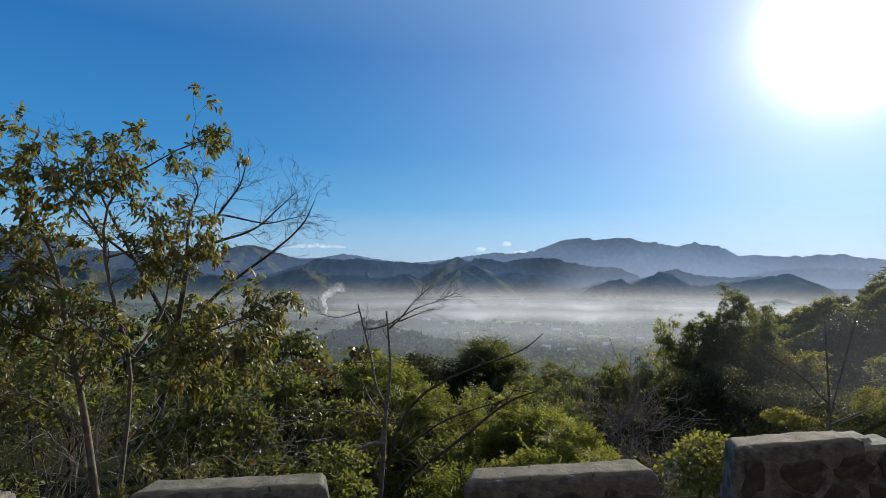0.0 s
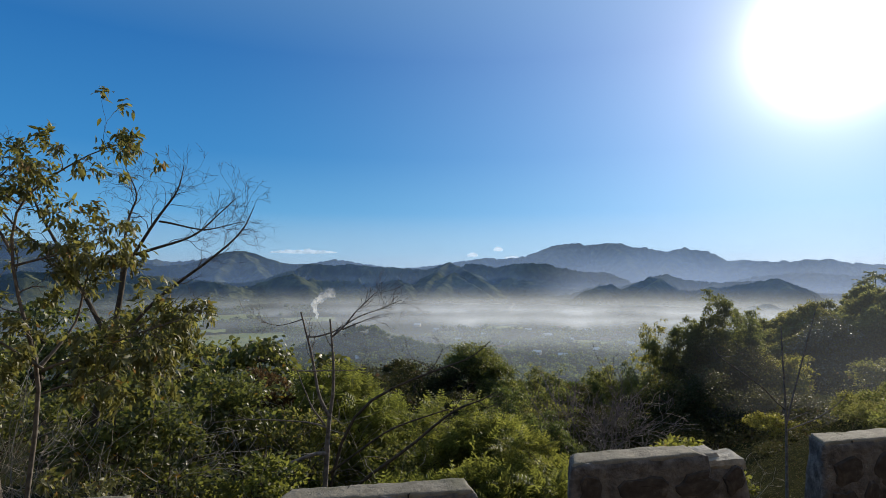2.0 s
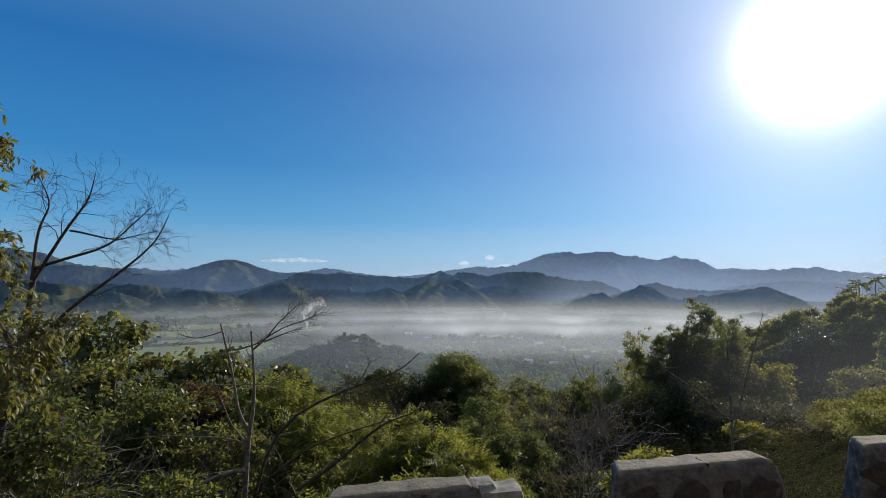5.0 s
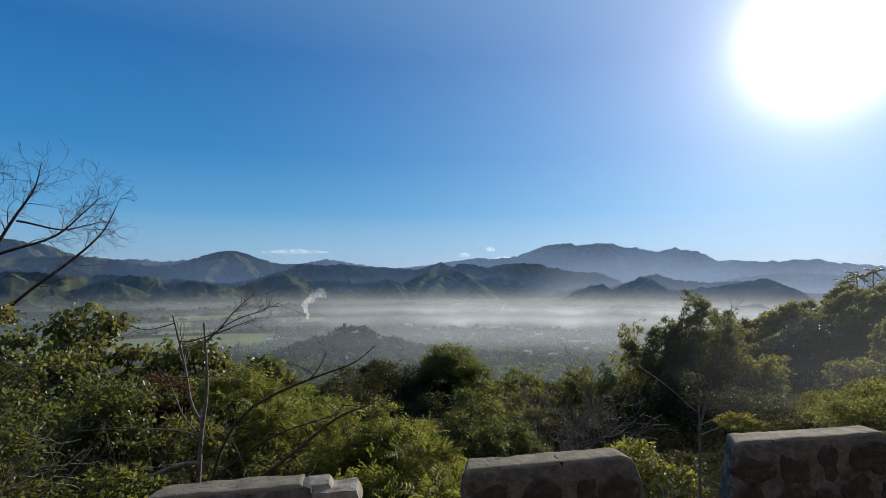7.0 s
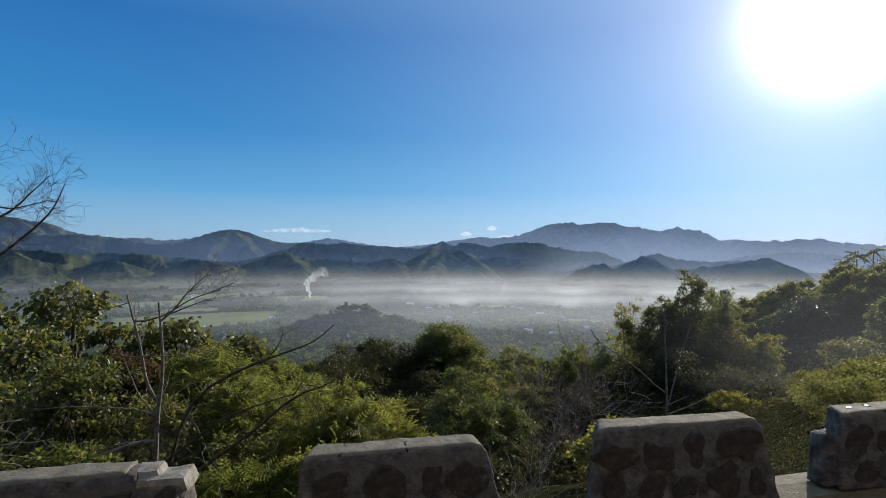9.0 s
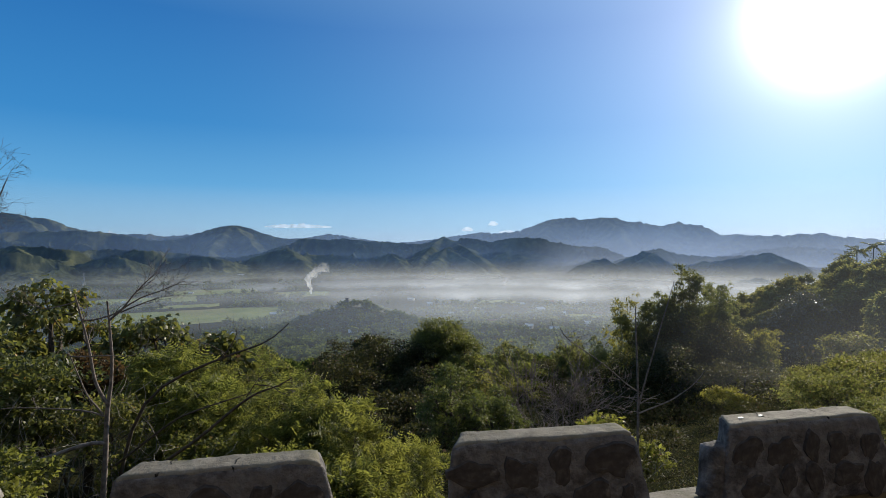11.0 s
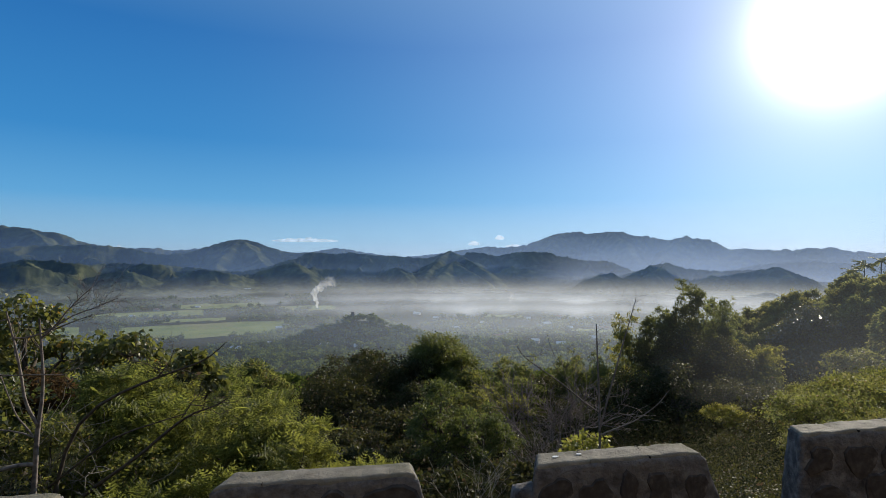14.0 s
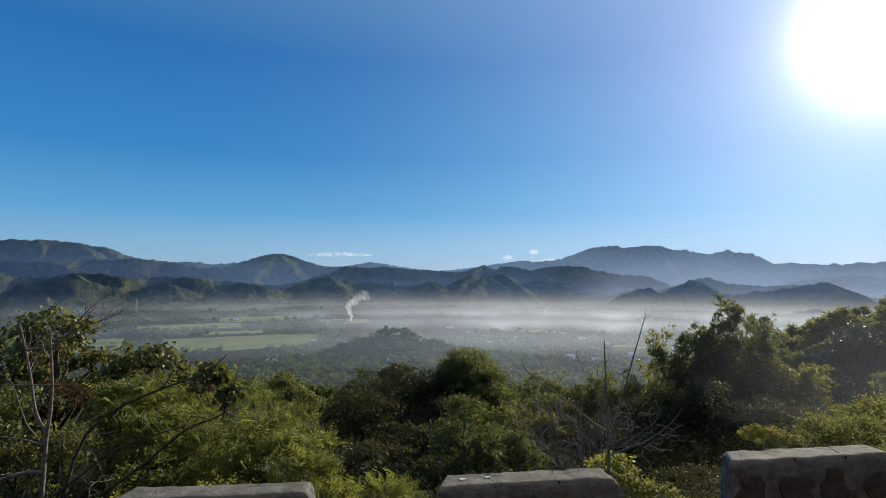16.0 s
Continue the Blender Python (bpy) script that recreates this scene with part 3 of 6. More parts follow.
hill_range("far_mountains", "distant blue mountain ridge in haze", FAR_WEST, 4500, 3700, 0.9, 12.0, 0.8, ((-37.5, -34.6),))
hill_range("middle_hills", "hazy wooded hills with one round peak", MID_WEST, 3300, 2740, 1.1, 21.0, 0.8, ((-20.8, -17.6), (-20.8, -23.4)))
hill_range("middle_hills", "low hazy wooded hill beyond the fog", RIGHT_FAR, 3150, 2800, 0.9, 33.0)
hill_range("near_hills", "dark green wooded hills above the fog bank", NEAR_WEST, 2350, 1850, 1.1, 40.0, 0.8, ((-37.9, -35.0),))
hill_range("near_hills", "dark green wooded hills with a sharp cone-shaped peak", NEAR_MID, 2500, 1900, 1.0, 52.0, 0.8, ((0.4, 5.6), (0.4, -2.6)))
hill_range("near_hills", "sunlit-ridged wooded foothills above the fog bank", FRONT_EAST, 1985, 1670, 1.0, 64.0, 0.8, ((22.1, 18.6), (15.9, 12.8), (31.6, 34.2), (26.6, 24.0), (28.9, 27.0), (18.9, 16.4)))
hill_range("near_hills", "small rounded wooded hill rising from the fog", FRONT_A, 1830, 1670, 1.3, 71.0, 0.6, ((15.9, 17.6), (15.9, 13.6)), 120.0)
hill_range("near_hills", "rounded wooded hill at the end of the foothills", FRONT_C, 1880, 1680, 1.2, 73.0, 0.6, ((31.3, 29.4), (31.3, 33.4)), 120.0)
hill_range("near_hills", "wooded spur in front of the dark hills", FRONT_B, 2160, 1880, 1.2, 75.0, 0.6, ((-5.1, -3.4),), 150.0)
hill_range("near_hills", "sunlit spur at the foot of the cone-shaped peak", CONE_FRONT, 2200, 1880, 1.2, 77.0, 0.6, ((0.8, 4.6), (0.8, -1.4)), 150.0)
hill_range("near_hills", "wooded spur in front of the dark hills", FRONT_D, 2180, 1880, 1.2, 79.0, 0.6, ((-15.3, -13.6),), 150.0)
for k, crest in enumerate((FRONT_W, FRONT_V, FRONT_U)):
    hill_range("near_hills", "low wooded spur at the valley edge", crest, 2060 - 30 * k, 1780, 1.2, 81.0 + 2 * k, 0.6, (), 150.0)


# ---- valley floor: fields, woods ----
def field(az0, az1, r0, r1, seed):
    rng = np.random.default_rng(seed)
    bm = bmesh.new()
    n = 14
    near, far = [], []
    for i in range(n + 1):
        a = radians(az0 + (az1 - az0) * i / n)
        for lst, r in ((near, r0), (far, r1)):
            rr = r * (1 + 0.005 * rng.normal())
            x, y = 3 + rr * math.sin(a), rr * math.cos(a)
            lst.append(bm.verts.new((x, y, float(ground_z(x, y)) + 1.3)))
    for i in range(n):
        bm.faces.new((near[i], near[i + 1], far[i + 1], far[i]))
    tagged(part("field", bm, M_FIELD, None), "flat pale green rice field in the valley", "field", "valley fields", "structure")


FIELDS = ((-31, -16.5, 830, 1000), (-29, -22, 1040, 1090), (-33, -24, 1150, 1270), (-26, -18.5, 1290, 1420), (-17, -11.5, 1180, 1290), (-40, -34, 900, 1050), (4, 8, 1010, 1050), (13, 17, 840, 870))
for k, q in enumerate(FIELDS):
    field(*q, k)


def blob_template():
    bm = bmesh.new()
    bmesh.ops.create_icosphere(bm, subdivisions=1, radius=1)
    v = np.array([x.co[:] for x in bm.verts])
    f = np.array([[x.index for x in y.verts] for y in bm.faces])
    bm.free()
    return v, f


def clumps(rng, at, size, squash=0.8):
    """Many small uneven tufts as one (verts, faces)."""
    t, f = blob_template()
    n = len(at)
    j = 1 + 0.28 * rng.normal(size=(n, len(t), 1))
    v = at[:, None] + size[:, None, None] * t[None] * j * np.array((1, 1, squash))
    return v.reshape(-1, 3), (f[None] + (np.arange(n) * len(t))[:, None, None]).reshape(-1, 3)


def in_field(az, r):
    hit = np.zeros(len(az), bool)
    for a0, a1, r0, r1 in FIELDS:
        hit |= (az > a0) & (az < a1) & (r > r0) & (r < r1)
    return hit


def woods(name, label, n, a0, a1, r0, r1, size, mat, seed, gaps=0.0, per=26, card=0.3):
    """Far tree crowns, each a heap of leafy tufts."""
    rng = np.random.default_rng(seed)
    az, r = rng.uniform(a0, a1, n), np.exp(rng.uniform(math.log(r0), math.log(r1), n))
    x, y = 3 + r * np.sin(np.radians(az)), r * np.cos(np.radians(az))
    keep = ~in_field(az, r)
    dens = np.array([noise.noise((p / 90, q / 90, seed)) for p, q in zip(x, y)])
    keep &= dens > gaps
    x, y, r = x[keep], y[keep], r[keep]
    s = size * rng.uniform(0.5, 1.3, len(x))
    top = np.stack((x, y, ground_z(x, y) + s * 0.75 + rng.uniform(0, 1, len(x)) * s * 0.5), -1)
    k = np.repeat(np.arange(len(x)), per)
    d = unit(rng.normal(size=(len(k), 3)))
    d[:, 2] = np.abs(d[:, 2]) * 0.9 - 0.15
    p = top[k] + d * s[k][:, None] * rng.uniform(0.55, 1.0, (len(k), 1)) * np.array((1, 1, 0.8))
    v, f = leaves(rng, p, d + rng.normal(size=d.shape) * 0.6, s[k] * card * 2.2 * rng.uniform(0.6, 1.3, len(k)), LEAF_OVAL)
    core_v, core_f = clumps(rng, top, s * 0.75, 0.7)
    v, f = joined([(v, f), (core_v, core_f)])
    return tagged(put_mesh(name, mesh_np(name, v, f), mat), label, "woods", kind="stuff")


M_WOODS = leaf_mat("valley_tree_crowns", (0.035, 0.055, 0.02), (0.10, 0.125, 0.04), (0.22, 0.27, 0.06), 0.36, 0.8, gloss=0.0)
woods("valley_woods", "dark tree crowns across the misty valley floor", 3000, -48, -14, 700, 1650, 5.2, M_WOODS, 5, -0.1, 14)
woods("valley_woods", "dark tree crowns round the village in the mist", 1500, -14, 42, 700, 1000, 4.6, M_WOODS, 8, -0.1, 16)
woods("valley_woods", "woods that cover the small knoll", 900, -20, 4, 570, 760, 4.0, M_WOODS, 7, -1.0, 30, 0.26)
woods("valley_woods", "dense dark woods on the lower slope", 2600, -48, 40, 300, 720, 4.2, M_WOODS, 6, -0.6, 40, 0.24)


# ---- morning mist, a bank of thin sheets, the last one for sun glare ----
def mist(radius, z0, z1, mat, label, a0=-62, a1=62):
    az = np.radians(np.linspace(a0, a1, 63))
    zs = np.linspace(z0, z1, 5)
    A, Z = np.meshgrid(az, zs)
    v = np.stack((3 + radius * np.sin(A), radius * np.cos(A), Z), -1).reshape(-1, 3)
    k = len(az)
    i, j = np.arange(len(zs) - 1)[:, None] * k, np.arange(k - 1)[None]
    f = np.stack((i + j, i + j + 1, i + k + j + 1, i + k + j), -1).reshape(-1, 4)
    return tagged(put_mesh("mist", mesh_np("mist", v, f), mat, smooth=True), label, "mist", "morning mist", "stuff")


# the haze sheets carry the blue of distant air in their colour
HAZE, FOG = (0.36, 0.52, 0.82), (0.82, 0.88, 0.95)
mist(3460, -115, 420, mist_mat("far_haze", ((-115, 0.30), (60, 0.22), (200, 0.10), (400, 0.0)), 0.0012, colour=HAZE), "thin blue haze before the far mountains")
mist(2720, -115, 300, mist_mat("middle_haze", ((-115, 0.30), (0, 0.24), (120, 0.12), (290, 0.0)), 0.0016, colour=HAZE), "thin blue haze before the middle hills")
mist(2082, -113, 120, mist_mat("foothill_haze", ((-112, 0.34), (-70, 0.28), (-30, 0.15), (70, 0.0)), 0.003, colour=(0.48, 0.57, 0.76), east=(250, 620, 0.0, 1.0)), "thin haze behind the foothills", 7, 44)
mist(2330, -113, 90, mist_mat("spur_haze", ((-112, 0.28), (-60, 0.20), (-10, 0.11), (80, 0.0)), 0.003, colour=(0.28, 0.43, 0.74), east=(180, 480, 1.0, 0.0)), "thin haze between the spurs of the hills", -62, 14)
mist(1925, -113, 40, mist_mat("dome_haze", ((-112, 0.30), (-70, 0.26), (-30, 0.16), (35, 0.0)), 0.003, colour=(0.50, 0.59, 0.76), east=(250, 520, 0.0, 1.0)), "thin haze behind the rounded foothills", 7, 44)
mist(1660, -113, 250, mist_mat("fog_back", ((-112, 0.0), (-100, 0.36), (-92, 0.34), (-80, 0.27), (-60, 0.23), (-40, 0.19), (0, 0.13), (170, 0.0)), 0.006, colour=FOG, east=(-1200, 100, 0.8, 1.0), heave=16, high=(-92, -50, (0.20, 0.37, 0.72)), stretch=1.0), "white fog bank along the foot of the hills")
mist(1330, -113, -40, mist_mat("fog_middle", ((-112, 0.0), (-97, 0.66), (-90, 0.56), (-80, 0.24), (-68, 0.06), (-50, 0.0)), 0.009, colour=FOG, east=(-700, 100, 0.40, 1.0), heave=14, low=0.45, stretch=0.8), "white drifting fog over the valley")
mist(1020, -113, -30, mist_mat("fog_front", ((-112, 0.0), (-91, 0.62), (-82, 0.46), (-68, 0.18), (-56, 0.05), (-40, 0.0)), 0.010, colour=FOG, east=(-450, 120, 0.36, 1.0), heave=11, low=0.45, stretch=0.8), "thin drifting fog over the village")
mist(700, -113, -25, mist_mat("fog_near", ((-112, 0.0), (-80, 0.30), (-64, 0.26), (-50, 0.08), (-30, 0.0)), 0.006, colour=FOG, low=0.6, east=(-300, 60, 0.5, 1.0)), "thin mist over the valley woods")
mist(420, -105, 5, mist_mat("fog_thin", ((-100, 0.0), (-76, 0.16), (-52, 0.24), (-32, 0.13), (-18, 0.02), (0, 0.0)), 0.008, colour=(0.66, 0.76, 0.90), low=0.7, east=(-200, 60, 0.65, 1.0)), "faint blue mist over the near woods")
# a sheet added to lift the hillside like veiling glare from the sun
mist(64, -30, 9, mist_mat("glare_veil", ((-30, 0.10), (-10, 0.10), (1, 0.06), (8, 0.0)), 0.05, colour=(0.72, 0.78, 0.86), low=0.7, east=(22, 52, 0.0, 1.0)), "faint sheet over the hillside that stands for the sun's glare", 12, 60)
# ---- the stone parapet ----
TILT = -math.degrees(math.atan(0.03))


def on_wall(x, y, slope):
    return pose(x, y, float(road_z(x)), 0, TILT, math.degrees(math.atan(slope)))


def rough_box(x0, x1, y0, y1, z0, z1, flare=(0, 0, 0, 0), round_=0.02, seed=0, wear=0.006, cell=0.05):
    """A worn block: subdivided, rounded, uneven; flare = how much wider it is at the foot (left, right, front, back)."""
    bm = bmesh.new()
    n = [max(2, round((b - a) / cell)) for a, b in ((x0, x1), (y0, y1), (z0, z1))]
    size = np.array((x1 - x0, y1 - y0, z1 - z0))
    cache = {}

    def vert(i, j, k):
        if (i, j, k) not in cache:
            u = np.array((i / n[0], j / n[1], k / n[2]))
            p = np.array((x0, y0, z0)) + u * size
            low = 1 - u[2]
            p[0] += (-flare[0] * (1 - u[0]) + flare[1] * u[0]) * low
            p[1] += (-flare[2] * (1 - u[1]) + flare[3] * u[1]) * low
            # pull edges in
            e = np.minimum(u, 1 - u) * size
            near = np.clip(1 - e / (round_ * 2.2), 0, 1) ** 2
            c = np.sign(u - 0.5)
            for ax in range(3):
                others = [near[o] for o in range(3) if o != ax and size[o] > 4 * round_]
                if near[ax] > 0 and others:
                    p[ax] -= c[ax] * round_ * near[ax] * max(others) * 0.8
            q = Vector(p) * 9 + Vector((seed * 3.7, 0, 0))
            w = noise.noise_vector(q) * wear + noise.noise_vector(q * 3.1) * wear * 0.5
            cache[(i, j, k)] = bm.verts.new(Vector(p) + w)
        return cache[(i, j, k)]

    for i in range(n[0]):
        for j in range(n[1]):
            bm.faces.new((vert(i, j, 0), vert(i, j + 1, 0), vert(i + 1, j + 1, 0), vert(i + 1, j, 0)))
            bm.faces.new((vert(i, j, n[2]), vert(i + 1, j, n[2]), vert(i + 1, j + 1, n[2]), vert(i, j + 1, n[2])))
    for i in range(n[0]):
        for k in range(n[2]):
            bm.faces.new((vert(i, 0, k), vert(i + 1, 0, k), vert(i + 1, 0, k + 1), vert(i, 0, k + 1)))
            bm.faces.new((vert(i, n[1], k), vert(i, n[1], k + 1), vert(i + 1, n[1], k + 1), vert(i + 1, n[1], k)))
    for j in range(n[1]):
        for k in range(n[2]):
            bm.faces.new((vert(0, j, k), vert(0, j, k + 1), vert(0, j + 1, k + 1), vert(0, j + 1, k)))
            bm.faces.new((vert(n[0], j, k), vert(n[0], j + 1, k), vert(n[0], j + 1, k + 1), vert(n[0], j, k + 1)))
    return bm


def stone_mesh(w, h, seed, proud=0.004):
    rng = random.Random(seed)
    bm = bmesh.new()
    n = 16
    ring = []
    for rad, y in ((1.0, 0.014), (0.92, -proud * 0.5), (0.6, -proud)):
        row = []
        for i in range(n):
            a = 2 * math.pi * i / n
            c, s = math.cos(a), math.sin(a)
            q = (abs(c) ** 3 + abs(s) ** 3) ** (-1 / 3)
            k = rad * q * (1 + 0.75 * noise.noise((c * 1.1 + seed * 5.1, s * 1.1, 0.7)))
            row.append(bm.verts.new((c * k * w / 2, y + rng.uniform(-0.002, 0.002), s * k * h / 2)))
        ring.append(row)
    for a, b in zip(ring, ring[1:]):
        for i in range(n):
            bm.faces.new((a[i], a[(i + 1) % n], b[(i + 1) % n], b[i]))
    bm.faces.new(ring[-1])
    me = bpy.data.meshes.new("stone")
    bm.to_mesh(me)
    bm.free()
    return me


# the low continuous footing under the blocks
for a, b, at_, slope in ((0, 12.5, (-0.15, 1.93), 0.184), (0, 9.4, (-9.5, 1.375), 0.06)):
    bm = rough_box(a, b, -0.05, 0.25, -0.35, 0.262, (0, 0, 0.02, 0.05), 0.02, 3, 0.006, 0.2)
    # sunlight on the ledge comes from the same lighter cement
    base = part("parapet_footing", bm, M_TOP, None)
    base.matrix_world = on_wall(*at_, slope)
    tagged(base, "long low concrete footing along the road edge", "wall", kind="structure")

STONES = [stone_mesh(0.14, 0.14, k) for k in range(12)]
for me in STONES:
    me.materials.append(M_STONE)


THICK = 0.165


def sharp_edges(bm):
    for e in bm.edges:
        if e.calc_face_angle(0.0) > radians(24):
            e.smooth = False
    return bm


def worn_ends(bm, w, h, left, right):
    """Rounds the upper ends of a block: left, right = (length, drop), and narrows it towards the valley side."""
    for v in bm.verts:
        deep, along = min(max(v.co.y / THICK, 0), 1), min(max(v.co.x / w, 0), 1)
        v.co.x += deep * (0.06 * (1 - along) - 0.03 * along)
        k = min(max((v.co.z - 0.3) / (h - 0.3), 0), 1)
        for (ln, drop), at_ in ((left, v.co.x), (right, w - v.co.x)):
            if ln:
                v.co.z -= 0.6 * drop * k * min(max(1 - at_ / ln, 0), 1.15) ** 2
    return sharp_edges(bm)


def parapet_block(x0, x1, y0, slope, h, label, seed, cuts=(), low_end=0.0, paint=False, flare=(0.05, 0.07), left=(0.05, 0.015), right=(0.05, 0.015), shoulder=False):
    """A block of rubble stone in mortar with a worn top, the sun on it put into a lighter cement: x0..x1 along the
    wall, its front at y0, h over the road.
    """
    rng = random.Random(seed)
    w = (x1 - x0) * math.hypot(1, slope)
    e = thing("parapet_block", (0, 0, 0), label, "wall block", "blocks of the parapet")
    e.matrix_world = on_wall(x0, y0, slope)
    body_h = h - 0.006
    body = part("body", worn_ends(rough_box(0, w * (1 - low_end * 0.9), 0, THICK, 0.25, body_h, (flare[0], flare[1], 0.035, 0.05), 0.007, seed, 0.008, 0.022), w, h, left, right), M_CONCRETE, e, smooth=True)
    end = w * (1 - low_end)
    cap = part("cap", worn_ends(rough_box(0.012, end - 0.014, 0.010, THICK - 0.006, body_h - 0.03, h + 0.004, (0, 0, 0.004, 0), 0.005, seed + 20, 0.0055, 0.014), w, h, left, right), M_TOP, e, "worn grey top, lighter cement for the sun on it", smooth=True)
    # cracks across the top
    for c in cuts:
        bm = bmesh.new()
        n, x, rows_ = 12, c * w, []
        for i in range(n):
            y = 0.004 + (THICK - 0.006) * i / (n - 1)
            x += rng.uniform(-0.010, 0.013)
            wd = 0.0012 + 0.002 * rng.random()
            rows_.append([bm.verts.new((x + q * wd, y, z)) for q, z in ((-1, h - 0.02), (-1, h + 0.0042), (1, h + 0.0042), (1, h - 0.02))])
        for a, b in zip(rows_, rows_[1:]):
            for q in range(3):
                bm.faces.new((a[q], a[q + 1], b[q + 1], b[q]))
        part("crack", bm, M_CRACK, cap, "dark crack across the top")
    if low_end:
        part("body", rough_box(w * (1 - low_end) - 0.02, w, 0.001, THICK - 0.002, 0.25, body_h - 0.06, (0, 0.055, 0.034, 0.05), 0.016, seed + 5, 0.010, 0.03), M_CONCRETE, e, smooth=True)
        part("broken_corner", rough_box(w * (1 - low_end) - 0.004, w + 0.002, 0.006, THICK - 0.01, body_h - 0.09, h - 0.034, (0, 0.02, 0, 0), 0.006, seed + 31, 0.011, 0.03), M_BROKEN, e, "pale broken corner")
        part("broken_piece", rough_box(w * (1 - low_end) - 0.006, w * (1 - 0.55 * low_end), 0.05, THICK - 0.012, h - 0.05, h - 0.006, (0, 0.02, 0.02, 0), 0.006, seed + 37, 0.010, 0.03), M_BROKEN, e, "pale broken edge of the top")
    if shoulder:
        # a large stone that juts out at the end of the block
        part("stone", sharp_edges(rough_box(-flare[0] - 0.03, 0.05, 0.012, THICK - 0.02, 0.26, h - 0.12, (0.05, 0, 0.01, 0), 0.014, seed + 51, 0.013, 0.025)), M_CONCRETE, e, smooth=True)
    # stones in the mortar of the front
    k = 0
    for row in range(3):
        z = body_h - 0.135 - row * 0.165
        if z < 0.30:
            break
        n = rng.choice((4, 4, 5))
        widths = [rng.uniform(0.55, 1.45) for _ in range(n)]
        x = 0.0
        for i in range(n):
            cell = w * widths[i] / sum(widths)
            s = new("stone", STONES[(k * 5 + seed * 3) % 12])
            s.parent = body
            fl = 0.035 * (body_h - z) / (body_h - 0.25)
            s.matrix_local = Matrix.Translation((x + cell / 2, -fl - 0.006, z + rng.uniform(-0.025, 0.02))) @ Matrix.Rotation(rng.uniform(-0.3, 0.3), 4, "Y") @ Matrix.Diagonal((cell * 0.84 / 0.14 * rng.uniform(0.72, 1.05), 1.0, 0.15 / 0.14 * rng.uniform(0.7, 1.2), 1))
            x += cell
            k += 1
    if paint:
        for a, b, r in ((0.16, 0.09, 0.011), (0.30, 0.10, 0.009), (0.62, 0.11, 0.005)):
            bm = bmesh.new()
            ring = [bm.verts.new((a * w + r * math.cos(t) * (1.5 + 0.7 * noise.noise((t, seed, 0))), b + 0.8 * r * math.sin(t) * (1 + 0.7 * noise.noise((t * 2, 3, 0))), h + 0.0055)) for t in (i * math.pi / 9 for i in range(18))]
            bot = [bm.verts.new((v.co.x, v.co.y, h - 0.006)) for v in ring]
            bm.faces.new(ring)
            for i in range(18):
                bm.faces.new((bot[i], bot[(i + 1) % 18], ring[(i + 1) % 18], ring[i]))
            part("paint_splash", bm, M_PAINT, cap, "white paint splash")
    return e


# from, to, front, slope, height, cracks, broken share of the end, paint, flare of the foot, worn ends, jutting stone
BLOCKS = (
    (-4.4, -3.5, 1.69, 0.06, 0.70, (), 0, False, (0.05, 0.07), (0.05, 0.015), (0.05, 0.015), False),
    (-3.0, -2.1, 1.77, 0.06, 0.70, (), 0, False, (0.05, 0.07), (0.05, 0.015), (0.05, 0.015), False),
    (-1.56, -0.66, 1.89, 0.06, 0.705, (0.7,), 0, False, (0.05, 0.06), (0.05, 0.012), (0.04, 0.02), False),
    (-0.03, 0.88, 1.95, 0.08, 0.705, (0.34, 0.66), 0, False, (0.04, 0.06), (0.05, 0.02), (0.05, 0.02), False),
    (1.34, 2.26, 2.24, 0.13, 0.728, (), 0.24, False, (0.05, 0.06), (0.05, 0.02), (0, 0), False),
    (2.73, 3.61, 2.48, 0.13, 0.712, (0.2, 0.56), 0, False, (0.03, 0.10), (0.06, 0.02), (0.09, 0.045), False),
    (4.17, 5.08, 2.75, 0.09, 0.705, (0.24,), 0, False, (0.05, 0.08), (0.10, 0.03), (0.06, 0.03), False),
    (5.60, 6.46, 2.98, 0.12, 0.67, (0.33, 0.68), 0, True, (0.04, 0.12), (0.04, 0.012), (0.05, 0.02), True),
    (7.03, 7.90, 3.26, 0.13, 0.68, (0.4, 0.7), 0, False, (0.03, 0.08), (0.04, 0.01), (0.05, 0.02), False),
    (8.40, 9.30, 3.50, 0.16, 0.70, (0.5,), 0, False, (0.05, 0.08), (0.05, 0.015), (0.05, 0.015), False))
for k, (x0, x1, y0, slope, h, cuts, low_end, paint, flare, left, right, shoulder) in enumerate(BLOCKS):
    extra = "with a broken end" if low_end else ("with white paint splashes on top" if paint else "with a cracked cement top" if cuts else "with a smooth cement top")
    parapet_block(x0, x1, y0, slope, h, "low rubble-stone parapet block " + extra, k, cuts, low_end, paint, flare, left, right, shoulder)
# ---- plants ----
def gz(x, y):
    return float(ground_z(x, y))


def clump_points(rng, centre, radius, n, clumps_n, tight=0.16, shell=0.72, flat=1.0):
    """Points gathered in tufts near the outside of a lobe, and the outward direction at each."""
    d = unit(rng.normal(size=(clumps_n, 3)))
    d[:, 2] = np.where(d[:, 2] < -0.35, -d[:, 2], d[:, 2])
    c = d * radius * (shell + (1 - shell) * rng.uniform(-0.6, 1, (clumps_n, 1)))
    i = rng.integers(0, clumps_n, n)
    p = c[i] + rng.normal(size=(n, 3)) * radius * tight * np.array((1, 1, 0.6))
    out = unit(p)
    return np.asarray(centre) + p * np.array((1, 1, flat)), out


